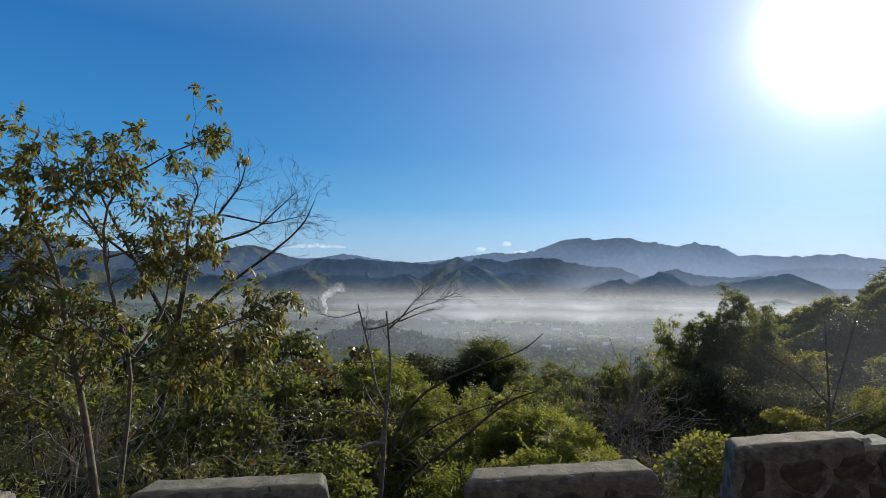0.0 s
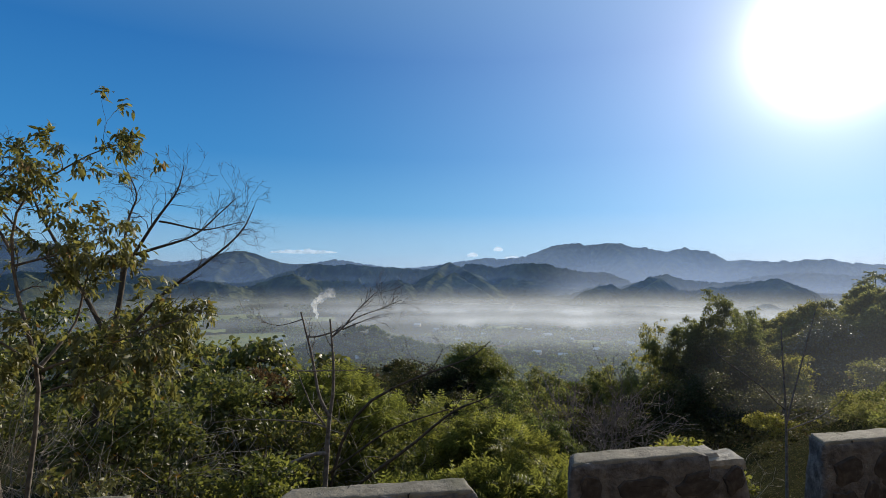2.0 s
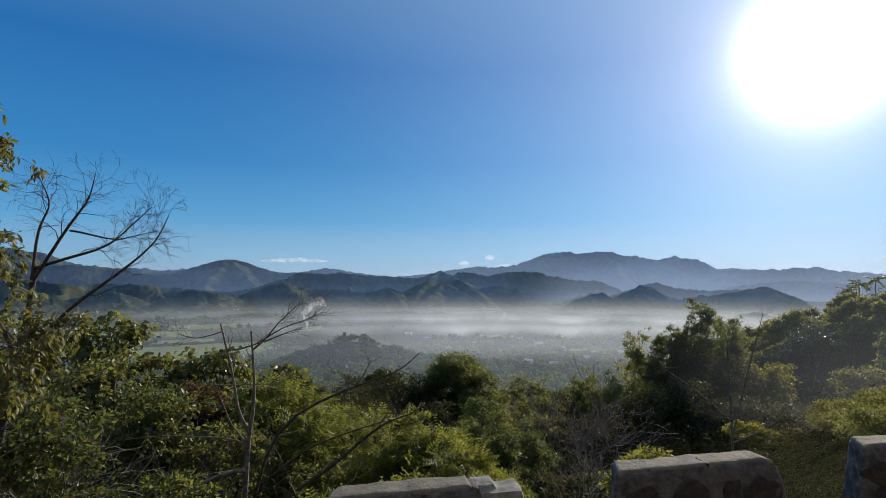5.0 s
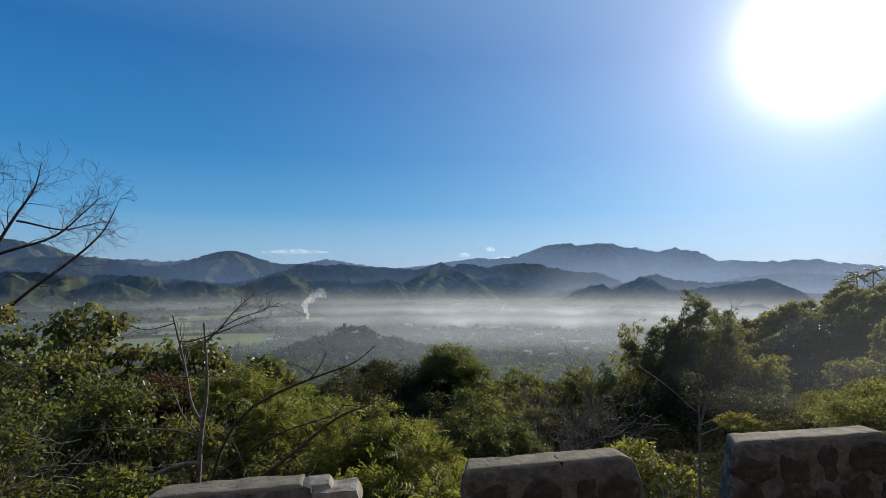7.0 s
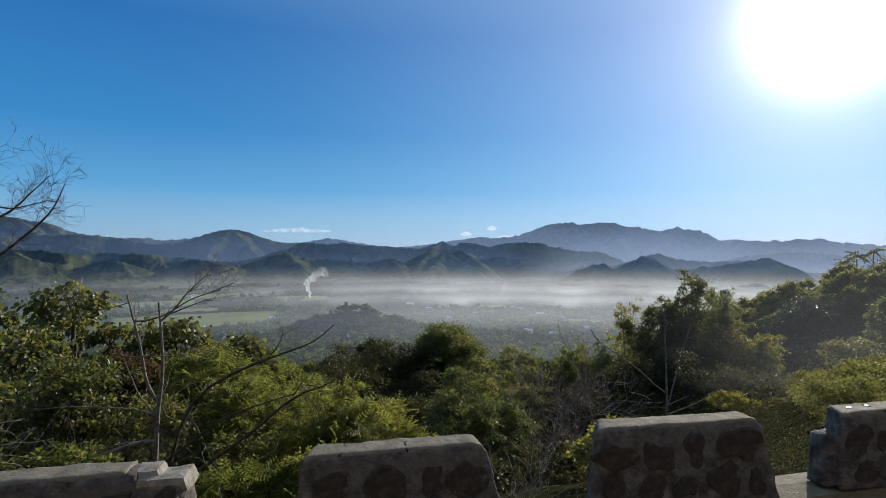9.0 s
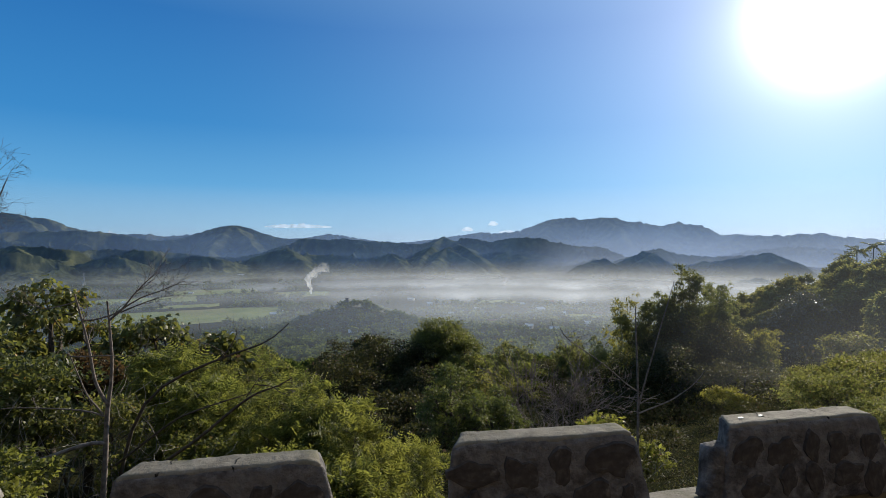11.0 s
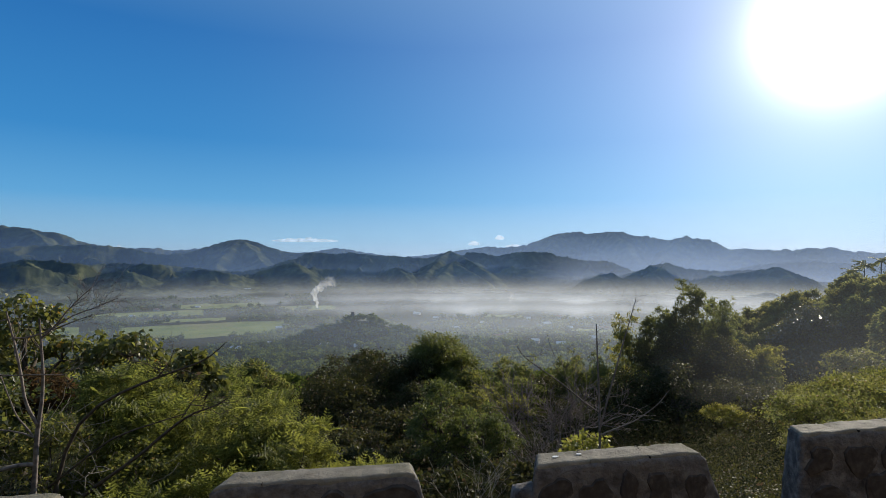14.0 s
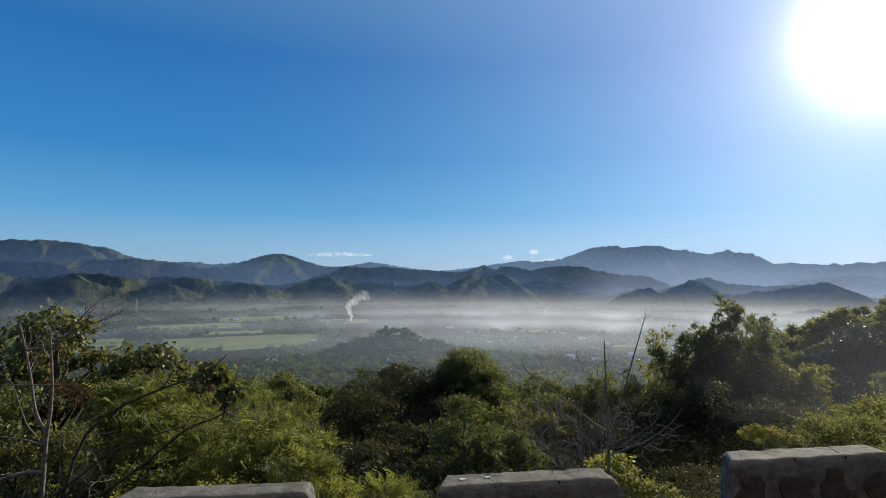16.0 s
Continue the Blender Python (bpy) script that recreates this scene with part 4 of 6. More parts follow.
def crown_tree(name, label, category, x, y, top, r, leaf, bark, template=LEAF_OVAL, size=0.3, n=6000, seed=0, lobes=6, hang=0.35, tall=None, flat=0.9, tight=0.16, trunk_r=None, group="", tufts=15):
    """A tree: tapered trunk, limbs into several lobes, leaves in tufts. Built round its foot."""
    rng = np.random.default_rng(seed)
    top = top + 0.10 * r
    g = gz(x, y) - 0.15
    h = max(top - g, r * 1.1)
    e = thing(name, (x, y, top - h), label, category, group)
    tr = trunk_r or max(0.03, 0.035 * h ** 0.9)
    tall = tall or min(2 * r * flat, h * 0.85)
    lean = rng.normal(size=2) * 0.05 * h
    mid = np.array((lean[0], lean[1], h - tall * 0.62))
    pts = np.array([(0, 0, -0.4), (lean[0] * 0.2, lean[1] * 0.2, mid[2] * 0.35), (lean[0] * 0.7, lean[1] * 0.7, mid[2] * 0.7), tuple(mid)])
    wood = [tube(pts, (tr * 1.25, tr, tr * 0.85, tr * 0.7), 8)]
    pos, out_d = [], []
    for k in range(lobes):
        if k == 0:
            c, lr = np.array((lean[0], lean[1], h - tall * 0.30)), min(tall * 0.42, r * 0.62)
        else:
            a = 2 * math.pi * (k + rng.uniform(-0.3, 0.3)) / (lobes - 1)
            q = rng.uniform(0.45, 0.68) * r
            c = np.array((lean[0] + q * math.cos(a), lean[1] + q * math.sin(a), h - tall * rng.uniform(0.36, 0.78)))
            lr = r * rng.uniform(0.34, 0.5)
        c[2] = min(c[2], h - lr * flat * 0.98)
        b = (pts[2] + (mid - pts[2]) * rng.uniform(0, 1)) if k else mid
        m1 = (b + c) / 2 + rng.normal(size=3) * 0.06 * r + np.array((0, 0, 0.08 * r))
        wood.append(tube(np.array((b, m1, c)), (tr * 0.55, tr * 0.36, tr * 0.16), 6))
        for _ in range(7):
            d = unit(rng.normal(size=3) + np.array((0, 0, 0.4)))
            t1 = c + d * lr * 0.8
            wood.append(tube(np.array((c, c + d * lr * 0.4 + rng.normal(size=3) * 0.06 * lr, t1)), (tr * 0.16, tr * 0.1, tr * 0.03), 4))
        w = lr ** 2
        p, o = clump_points(rng, c, lr, int(n * w / (lobes * (r * 0.45) ** 2) * 0.9) + 20, tufts, tight, 0.75, flat)
        pos.append(p)
        out_d.append(o)
    pos, out_d = np.concatenate(pos), np.concatenate(out_d)
    d = out_d * 0.7 + rng.normal(size=pos.shape) * 0.55 + np.array((0, 0, -hang))
    v, f = leaves(rng, pos, d, size * rng.uniform(0.6, 1.25, len(pos)), template)
    put_mesh("trunk", mesh_np("trunk", *joined(wood)), bark, e, smooth=True)
    put_mesh("crown", mesh_np("crown", v, f), leaf, e)
    return e


def bamboo(name, label, x, y, top, r, culms, leaf, seed, sprays=26, size=0.42, lean_to=(0, 0), group="", droop=1.0, low=0.28):
    """A clump of bamboo: arching culms with sprays of narrow hanging leaves."""
    rng = np.random.default_rng(seed)
    g = gz(x, y)
    h = top - g
    e = thing(name, (x, y, g), label, "bamboo", group)
    wood, pos, dirs = [], [], []
    for k in range(culms):
        a = rng.uniform(0, 2 * math.pi)
        b = np.array((math.cos(a), math.sin(a), 0)) * rng.uniform(0, 0.22) * r
        out = np.array((math.cos(a) + lean_to[0], math.sin(a) + lean_to[1], 0)) * r * rng.uniform(0.25, 1.0)
        hh = h * rng.uniform(0.68, 1.0) * (1.0 if k > 3 else 1.02)
        ts = np.linspace(0, 1, 11)
        c = b + out * (ts ** 2.2)[:, None] + np.array((0, 0, 1.0)) * (hh * (ts - 0.10 * droop * ts ** 4))[:, None]
        c[:, :2] += np.cumsum(rng.normal(size=(11, 2)) * 0.02 * r, axis=0)
        wood.append(tube(c, np.linspace(0.055, 0.012, 11), 5))
        for s in range(sprays):
            t = rng.uniform(low, 1.0) ** 0.75
            j = t * 10
            i = min(int(j), 9)
            p = c[i] + (c[i + 1] - c[i]) * (j - i)
            away = unit(rng.normal(size=3) * np.array((1, 1, 0.3)) + np.array((0, 0, 0.25)))
            ln = rng.uniform(0.5, 1.3) * (0.5 + 0.5 * math.sin(math.pi * min(1, t))) + 0.25
            n = rng.integers(12, 22)
            u = rng.uniform(0.15, 1, n)
            q = p + away * (u * ln)[:, None] + np.array((0, 0, -0.35 * droop)) * (u * u * ln)[:, None] + rng.normal(size=(n, 3)) * 0.13
            pos.append(q)
            dirs.append(away * 0.6 + rng.normal(size=(n, 3)) * 0.5 + np.array((0, 0, -0.6 * droop)))
    pos, dirs = np.concatenate(pos), np.concatenate(dirs)
    v, f = leaves(rng, pos, dirs, size * rng.uniform(0.6, 1.2, len(pos)), LEAF_THIN)
    put_mesh("stalk", mesh_np("stalk", *joined(wood)), M_CULM, e, smooth=True)
    put_mesh("foliage", mesh_np("foliage", v, f), leaf, e)
    return e


def bare_bush(name, label, x, y, top, r, stems, seed, bark, level=3, thick=0.05, kids=(3, 5), fine=0.004):
    rng = np.random.default_rng(seed)
    g = gz(x, y) - 0.1
    h = top - g
    e = thing(name, (x, y, g), label, "bush")
    for k in range(stems):
        out, tips = [], []
        a = rng.uniform(0, 2 * math.pi)
        s = rng.uniform(0.1, 1.0)
        d = unit(np.array((math.cos(a) * r * s, math.sin(a) * r * s, h * 0.8)))
        grow(rng, out, tips, (math.cos(a) * 0.3 * r * s, math.sin(a) * 0.3 * r * s, 0), d, h * rng.uniform(0.5, 0.75), thick * rng.uniform(0.6, 1.1), level, kids, 0.42, 0.85, 0.02, 0.62)
        put_mesh("stem", mesh_np("stem", *limbs_mesh([(p, np.maximum(q, fine), v) for p, q, v in out], (3, 4, 5, 5, 6))), bark, e, smooth=True)
    return e


# -- the middle distance: dark wood below the road
crown_tree("tree", "dark round-crowned tree in the wood below the road", "tree", 3.9, 65, -7.7, 4.0, M_LEAF_SHADE, M_BARK_DARK, size=0.24, n=17000, seed=1, lobes=12, tall=5.4, tight=0.22, tufts=22)
crown_tree("tree", "leafy tree below the round-crowned one", "tree", 2.2, 62, -10.2, 3.6, M_LEAF_DARK, M_BARK_DARK, size=0.25, n=11000, seed=16, lobes=10, tall=5.5, tight=0.2)
crown_tree("tree", "leafy tree below the round-crowned one", "tree", 6.2, 63, -9.9, 3.4, M_LEAF_SHADE, M_BARK_DARK, size=0.25, n=11000, seed=17, lobes=10, tall=5.5, tight=0.2)
crown_tree("tree", "dark broad tree in the wood below the road", "tree", -2.8, 64, -9.4, 5.6, M_LEAF_DARK, M_BARK_DARK, size=0.27, n=17000, seed=2, lobes=11, tall=9.0, tight=0.2)
crown_tree("tree", "dark leafy tree on the slope below the road", "tree", -7.4, 55, -10.2, 5.2, M_LEAF_DARK, M_BARK_DARK, size=0.26, n=15000, seed=3, lobes=10, tall=8.0, tight=0.2)
crown_tree("tree", "dark leafy tree on the slope below the road", "tree", -13.5, 56, -9.3, 4.0, M_LEAF_MID, M_BARK_DARK, size=0.32, n=8000, seed=4, lobes=7)
crown_tree("tree", "dark low tree on the wooded slope", "tree", -10.0, 45, -10.5, 4.0, M_LEAF_DARK, M_BARK_DARK, size=0.30, n=8000, seed=5, lobes=8)
crown_tree("tree", "dark low tree on the wooded slope", "tree", 0.5, 48, -12.0, 4.4, M_LEAF_DARK, M_BARK_DARK, size=0.30, n=8000, seed=6, lobes=8)
crown_tree("tree", "rust-tinged dark tree on the wooded slope", "tree", -5.5, 74, -11.2, 3.6, M_LEAF_DARK, M_BARK_DARK, size=0.36, n=6000, seed=7, lobes=7)
crown_tree("tree", "slender light green tree among darker ones", "tree", 5.5, 36, -6.2, 2.6, M_LEAF_SHADE, M_BARK_DARK, LEAF_OVAL, 0.17, 13000, 8, 11, 0.5, 6.0)
crown_tree("tree", "light green tree among darker ones", "tree", 8.0, 38, -8.2, 2.4, M_LEAF_SHADE, M_BARK_DARK, LEAF_OVAL, 0.17, 10000, 9, 9, 0.5, 5.5)
crown_tree("tree", "dark tree in the shade below the slope", "tree", 9.5, 56, -12.0, 4.8, M_LEAF_MID, M_BARK_DARK, size=0.3, n=7000, seed=10, lobes=8)
# the next two put the bamboo's shade into dark leaf colour
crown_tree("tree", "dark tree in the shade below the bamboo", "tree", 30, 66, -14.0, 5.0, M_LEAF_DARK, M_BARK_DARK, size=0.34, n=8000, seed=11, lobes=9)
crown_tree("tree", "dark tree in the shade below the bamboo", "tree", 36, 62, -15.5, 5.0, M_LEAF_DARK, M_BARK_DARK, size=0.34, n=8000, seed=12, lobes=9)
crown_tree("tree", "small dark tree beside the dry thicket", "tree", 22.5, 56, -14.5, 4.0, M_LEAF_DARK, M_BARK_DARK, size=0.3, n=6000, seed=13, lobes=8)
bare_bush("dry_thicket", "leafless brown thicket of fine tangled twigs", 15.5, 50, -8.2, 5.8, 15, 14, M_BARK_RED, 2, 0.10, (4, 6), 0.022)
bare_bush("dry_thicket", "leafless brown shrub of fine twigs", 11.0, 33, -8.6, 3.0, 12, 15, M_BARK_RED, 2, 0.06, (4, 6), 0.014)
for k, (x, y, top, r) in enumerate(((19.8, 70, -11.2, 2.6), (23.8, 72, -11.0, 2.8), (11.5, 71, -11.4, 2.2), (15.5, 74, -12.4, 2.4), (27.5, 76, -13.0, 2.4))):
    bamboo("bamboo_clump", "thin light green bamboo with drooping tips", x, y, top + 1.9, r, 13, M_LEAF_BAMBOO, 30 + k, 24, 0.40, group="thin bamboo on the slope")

# those from x 20 to 42 carry the bamboo's shade in dark leaves
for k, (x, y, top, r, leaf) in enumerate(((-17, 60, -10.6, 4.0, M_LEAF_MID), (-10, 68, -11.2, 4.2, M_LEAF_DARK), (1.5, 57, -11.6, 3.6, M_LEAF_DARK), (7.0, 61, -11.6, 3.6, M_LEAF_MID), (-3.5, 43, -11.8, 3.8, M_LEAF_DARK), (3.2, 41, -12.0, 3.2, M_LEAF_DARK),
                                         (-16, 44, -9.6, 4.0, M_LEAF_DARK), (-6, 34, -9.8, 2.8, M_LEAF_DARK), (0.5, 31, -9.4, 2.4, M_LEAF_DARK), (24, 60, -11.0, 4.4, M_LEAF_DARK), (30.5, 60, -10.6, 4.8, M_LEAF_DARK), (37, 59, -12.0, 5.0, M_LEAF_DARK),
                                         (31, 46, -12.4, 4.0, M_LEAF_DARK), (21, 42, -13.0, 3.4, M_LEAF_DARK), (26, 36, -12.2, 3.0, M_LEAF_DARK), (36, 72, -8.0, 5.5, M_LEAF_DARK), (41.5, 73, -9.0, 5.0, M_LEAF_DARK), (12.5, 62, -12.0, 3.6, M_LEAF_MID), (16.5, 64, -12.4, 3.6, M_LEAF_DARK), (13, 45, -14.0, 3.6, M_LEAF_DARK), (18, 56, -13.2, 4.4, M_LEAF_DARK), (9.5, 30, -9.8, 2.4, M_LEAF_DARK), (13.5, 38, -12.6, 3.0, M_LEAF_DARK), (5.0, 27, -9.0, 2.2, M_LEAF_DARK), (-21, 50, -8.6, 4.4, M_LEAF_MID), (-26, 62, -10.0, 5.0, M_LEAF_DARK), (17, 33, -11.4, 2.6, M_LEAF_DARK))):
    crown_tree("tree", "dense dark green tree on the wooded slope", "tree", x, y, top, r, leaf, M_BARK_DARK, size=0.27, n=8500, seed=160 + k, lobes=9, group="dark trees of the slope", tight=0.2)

# -- the big bamboo and the slope to its right
for k, (x, y, top, r, culms) in enumerate(((39.6, 77, 2.0, 2.0, 11), (44.6, 79, 0.4, 2.2, 7), (36.2, 77, -0.2, 2.0, 9), (42.2, 78.5, -4.2, 2.6, 9), (37.6, 76, -3.0, 2.6, 9), (33.8, 77, -2.4, 2.2, 9), (32.0, 78, -4.4, 2.8, 9))):
    bamboo("bamboo_clump", "tall dark green bamboo with nodding plumes", x, y, top, r, culms, M_LEAF_SHADE, 40 + 7 * k, 40, 0.36, group="tall bamboo", low=0.45, droop=1.5)
# lower clump: shade under the plumes is put into darker leaves
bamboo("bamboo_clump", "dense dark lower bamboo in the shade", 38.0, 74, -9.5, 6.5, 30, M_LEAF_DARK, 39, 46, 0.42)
bamboo("bamboo_clump", "lower yellow-green bamboo with drooping plumes", 47.3, 74, -11.6, 3.4, 20, M_LEAF_YELLOW, 38, 44, 0.40)
bamboo("bamboo_clump", "pale feathery bamboo beside the tall clump", 30.9, 80, -3.6, 3.0, 9, M_LEAF_YELLOW, 41, 17, 0.42, (-0.5, 0))
bamboo("bamboo_clump", "lower yellow-green bamboo with drooping plumes", 48.0, 79, -8.4, 4.8, 24, M_LEAF_YELLOW, 42, 40, 0.44)
bamboo("bamboo_clump", "pale green bamboo beside the tall clump", 47.5, 86, -2.6, 4.6, 16, M_LEAF_BAMBOO, 43, 34, 0.44)
crown_tree("shrub", "yellow-green shrub below the bamboo", "shrub", 44.5, 70, -17.2, 3.2, M_LEAF_YELLOW, M_BARK_DARK, size=0.3, n=5000, seed=44, lobes=7)
crown_tree("shrub", "yellow-green shrub below the bamboo", "shrub", 34.4, 60, -14.0, 2.6, M_LEAF_YELLOW, M_BARK_DARK, size=0.22, n=7000, seed=47, lobes=8)
crown_tree("shrub", "yellow-green shrub below the bamboo", "shrub", 31.0, 50, -12.1, 2.2, M_LEAF_YELLOW, M_BARK_DARK, size=0.18, n=7000, seed=48, lobes=8)
crown_tree("shrub", "yellow-green shrub below the bamboo", "shrub", 40.0, 60, -15.2, 2.8, M_LEAF_YELLOW, M_BARK_DARK, size=0.28, n=4000, seed=45, lobes=7)
crown_tree("tree", "dark glossy-leaved tree on the hillside", "tree", 70, 97, -8.0, 7.5, M_LEAF_GLOSSY, M_BARK_DARK, LEAF_OVAL, 0.40, 16000, 46, 12, 0.5, 13.0, tight=0.2)
# -- the hill to the right of the bamboo
bush_a = crown_tree("hillside_bush", "pale green bush on the sunny hillside", "bush", 31.7, 37, -7.2, 2.4, M_LEAF_BAMBOO, M_BARK_DARK, size=0.15, n=8500, seed=60, lobes=13, tight=0.2, group="bushes on the hillside")
bush_b = crown_tree("hillside_bush", "olive green bush on the sunny hillside", "bush", 36.0, 38, -6.4, 2.6, M_LEAF_MID, M_BARK_DARK, size=0.15, n=8500, seed=61, lobes=13, tight=0.2, group="bushes on the hillside")
bush_c = crown_tree("hillside_tree", "green leafy tree on the hillside", "tree", 62, 76, -11.0, 4.2, M_LEAF_MID, M_BARK_DARK, size=0.36, n=7500, seed=62, lobes=12, tight=0.2, group="trees on the hillside")
bush_d = crown_tree("hillside_tree", "light green plumed tree on the hillside", "tree", 76, 112, -6.4, 5.0, M_LEAF_BAMBOO, M_BARK_DARK, LEAF_THIN, 0.75, 11000, 63, 12, 0.6, 9.0, group="trees on the hillside")


def again(ob, x, y, seed, s=1.0, sink=0.3):
    rng = random.Random(seed)
    return copy_thing(ob, pose(x, y, gz(x, y) - sink * s, 0, 0, rng.uniform(0, 360)) @ Matrix.Diagonal((s, s, s * rng.uniform(0.9, 1.12), 1)))


rr = random.Random(8)


def hill_grove(count, plants, xs, ys, az_min, scales, seed0):
    """Scatters plants over the hillside, none higher than its gently rising skyline."""
    for k in range(count):
        x, y = rr.uniform(*xs), rr.uniform(*ys)
        az = math.degrees(math.atan2(x - 5, y))
        s = rr.uniform(*scales)
        ob = plants[k % len(plants)]
        tall = HEIGHT[ob.name] * s
        limit = float(np.interp(az, (27, 30, 32, 34, 36, 38, 42, 50), (-8.0, -6.8, -5.8, -5.0, -4.0, -2.6, -1.4, -0.5)))
        el = math.degrees(math.atan2(gz(x, y) + tall - 1.6, math.hypot(x - 5, y)))
        hides = 29 < az < 38.5 and 45 < y < 114 and el > -10.5
        if az > az_min and el < limit and not hides:
            again(ob, x, y, seed0 + k, s)


HEIGHT = {o.name: t - o.location.z for o, t in ((bush_a, -7.2), (bush_b, -6.4), (bush_c, -11.0), (bush_d, -6.4))}
hill_grove(110, (bush_a, bush_b), (14, 60), (17, 52), 33, (0.55, 1.1), 0)
hill_grove(90, (bush_a, bush_b), (12, 30), (14, 28), 33.5, (0.28, 0.55), 900)
hill_grove(80, (bush_a, bush_b), (9, 24), (8, 20), 33, (0.18, 0.36), 1200)
hill_grove(110, (bush_c, bush_d, bush_b), (46, 125), (62, 122), 29, (0.5, 0.95), 200)
hill_grove(120, (bush_d, bush_c), (60, 190), (112, 165), 26, (0.5, 1.0), 400)


# the wooded skyline of the hillside, three rows deep
SKY_AZ, SKY_EL = (26, 28.1, 29.8, 33.6, 34.3, 35.5, 36.5, 38.6, 42, 50), (-5.7, -5.1, -4.2, -3.6, -2.7, -2.1, -1.7, -1.0, 0.0, 1.0)
for row, (dist, drop) in enumerate(((150, 0.1), (132, 0.9), (122, 1.9))):
    for k in range(34):
        az = 27 + k * 0.62 + rr.uniform(-0.25, 0.25)
        x, y = 5.3 + dist * math.sin(radians(az)), dist * math.cos(radians(az)) + rr.uniform(-4, 4)
        top = 1.65 + dist * math.tan(radians(float(np.interp(az, SKY_AZ, SKY_EL)) - drop - rr.uniform(0, 0.7)))
        ob = (bush_d, bush_c)[k % 2]
        s = (top - gz(x, y)) / HEIGHT[ob.name]
        if 0.25 < s < 1.5:
            again(ob, x, y, 700 + k + 50 * row, s, 0.1)


def palm(x, y, top, seed, label="tall palm with a tuft of arching fronds on the ridge"):
    rng = np.random.default_rng(seed)
    g = gz(x, y)
    h = top - g
    e = thing("palm", (x, y, g), label, "palm", "palms on the ridge")
    lean = rng.normal(size=2) * 0.4
    pts = np.array([(lean[0] * t * t, lean[1] * t * t, h * 0.8 * t - 0.3) for t in np.linspace(0, 1, 6)])
    put_mesh("trunk", mesh_np("trunk", *tube(pts, np.linspace(0.2, 0.13, 6), 7)), M_BARK_PALE, e, smooth=True)
    rib, pos, dirs = [], [], []
    for k in range(15):
        a = k * 2.4
        up = rng.uniform(-0.1, 1.1)
        t = np.linspace(0, 1, 8)
        ln = 2.6 * rng.uniform(0.85, 1.15)
        d = np.array((math.cos(a), math.sin(a), up))
        c = pts[-1] + d * (t * ln)[:, None] + np.array((0, 0, -1.5)) * (t * t * (1.2 - 0.3 * up))[:, None]
        rib.append(tube(c, np.linspace(0.04, 0.008, 8), 4))
        side = np.array((-math.sin(a), math.cos(a), 0))
        for s in (1, -1):
            u = np.linspace(0.12, 0.98, 22)
            q = np.stack([np.interp(u, t, c[:, m]) for m in range(3)], -1)
            pos.append(q)
            dirs.append(s * side * 0.8 + d * 0.5 + np.array((0, 0, -0.45)) + rng.normal(size=q.shape) * 0.12)
    pos, dirs = np.concatenate(pos), np.concatenate(dirs)
    put_mesh("rib", mesh_np("rib", *joined(rib)), M_CULM, e)
    v, f = leaves(rng, pos, dirs, 0.75 * rng.uniform(0.7, 1.1, len(pos)), LEAF_THIN, 0.2)
    put_mesh("crown", mesh_np("crown", v, f), M_LEAF_YELLOW, e)


for k, (x, y, top) in enumerate(((117, 151, 0.8), (121, 152, 2.8), (127, 154, 3.9), (136, 152, 4.4), (147, 156, 5.2))):
    palm(x, y, top, k)

# -- the left side: broad-leaved trees behind the parapet
crown_tree("broadleaf_tree", "broad-leaved tree with drooping green leaves", "tree", -6.1, 20, -0.7, 1.9, M_LEAF_BIG, M_BARK_DARK, LEAF_BROAD, 0.21, 3600, 70, 8, 0.9, 4.4, tight=0.2)
crown_tree("broadleaf_tree", "broad-leaved tree with drooping green leaves", "tree", -9.8, 19.5, 0.3, 2.2, M_LEAF_BIG, M_BARK_DARK, LEAF_BROAD, 0.21, 4200, 71, 8, 0.9, 4.8, tight=0.2)
crown_tree("broadleaf_tree", "low broad-leaved tree with drooping green leaves", "tree", -2.9, 18.5, -1.35, 1.1, M_LEAF_BIG, M_BARK_DARK, LEAF_BROAD, 0.24, 1100, 72, 5, 0.9, 2.6, tight=0.22)
crown_tree("broadleaf_tree", "broad-leaved tree with drooping green leaves", "tree", -13.5, 19, 0.2, 2.4, M_LEAF_BIG, M_BARK_DARK, LEAF_BROAD, 0.21, 4200, 73, 8, 0.9, 4.8, tight=0.2)
crown_tree("shrub", "shrub with rust-brown dry leaves", "shrub", -3.5, 11.9, -0.75, 0.75, M_LEAF_RUST, M_BARK_DARK, LEAF_OVAL, 0.09, 2600, 74, 7)
crown_tree("shrub", "shrub with rust-brown dry leaves", "shrub", -3.6, 17, -2.2, 1.0, M_LEAF_RUST, M_BARK_DARK, LEAF_OVAL, 0.12, 1800, 75, 6)

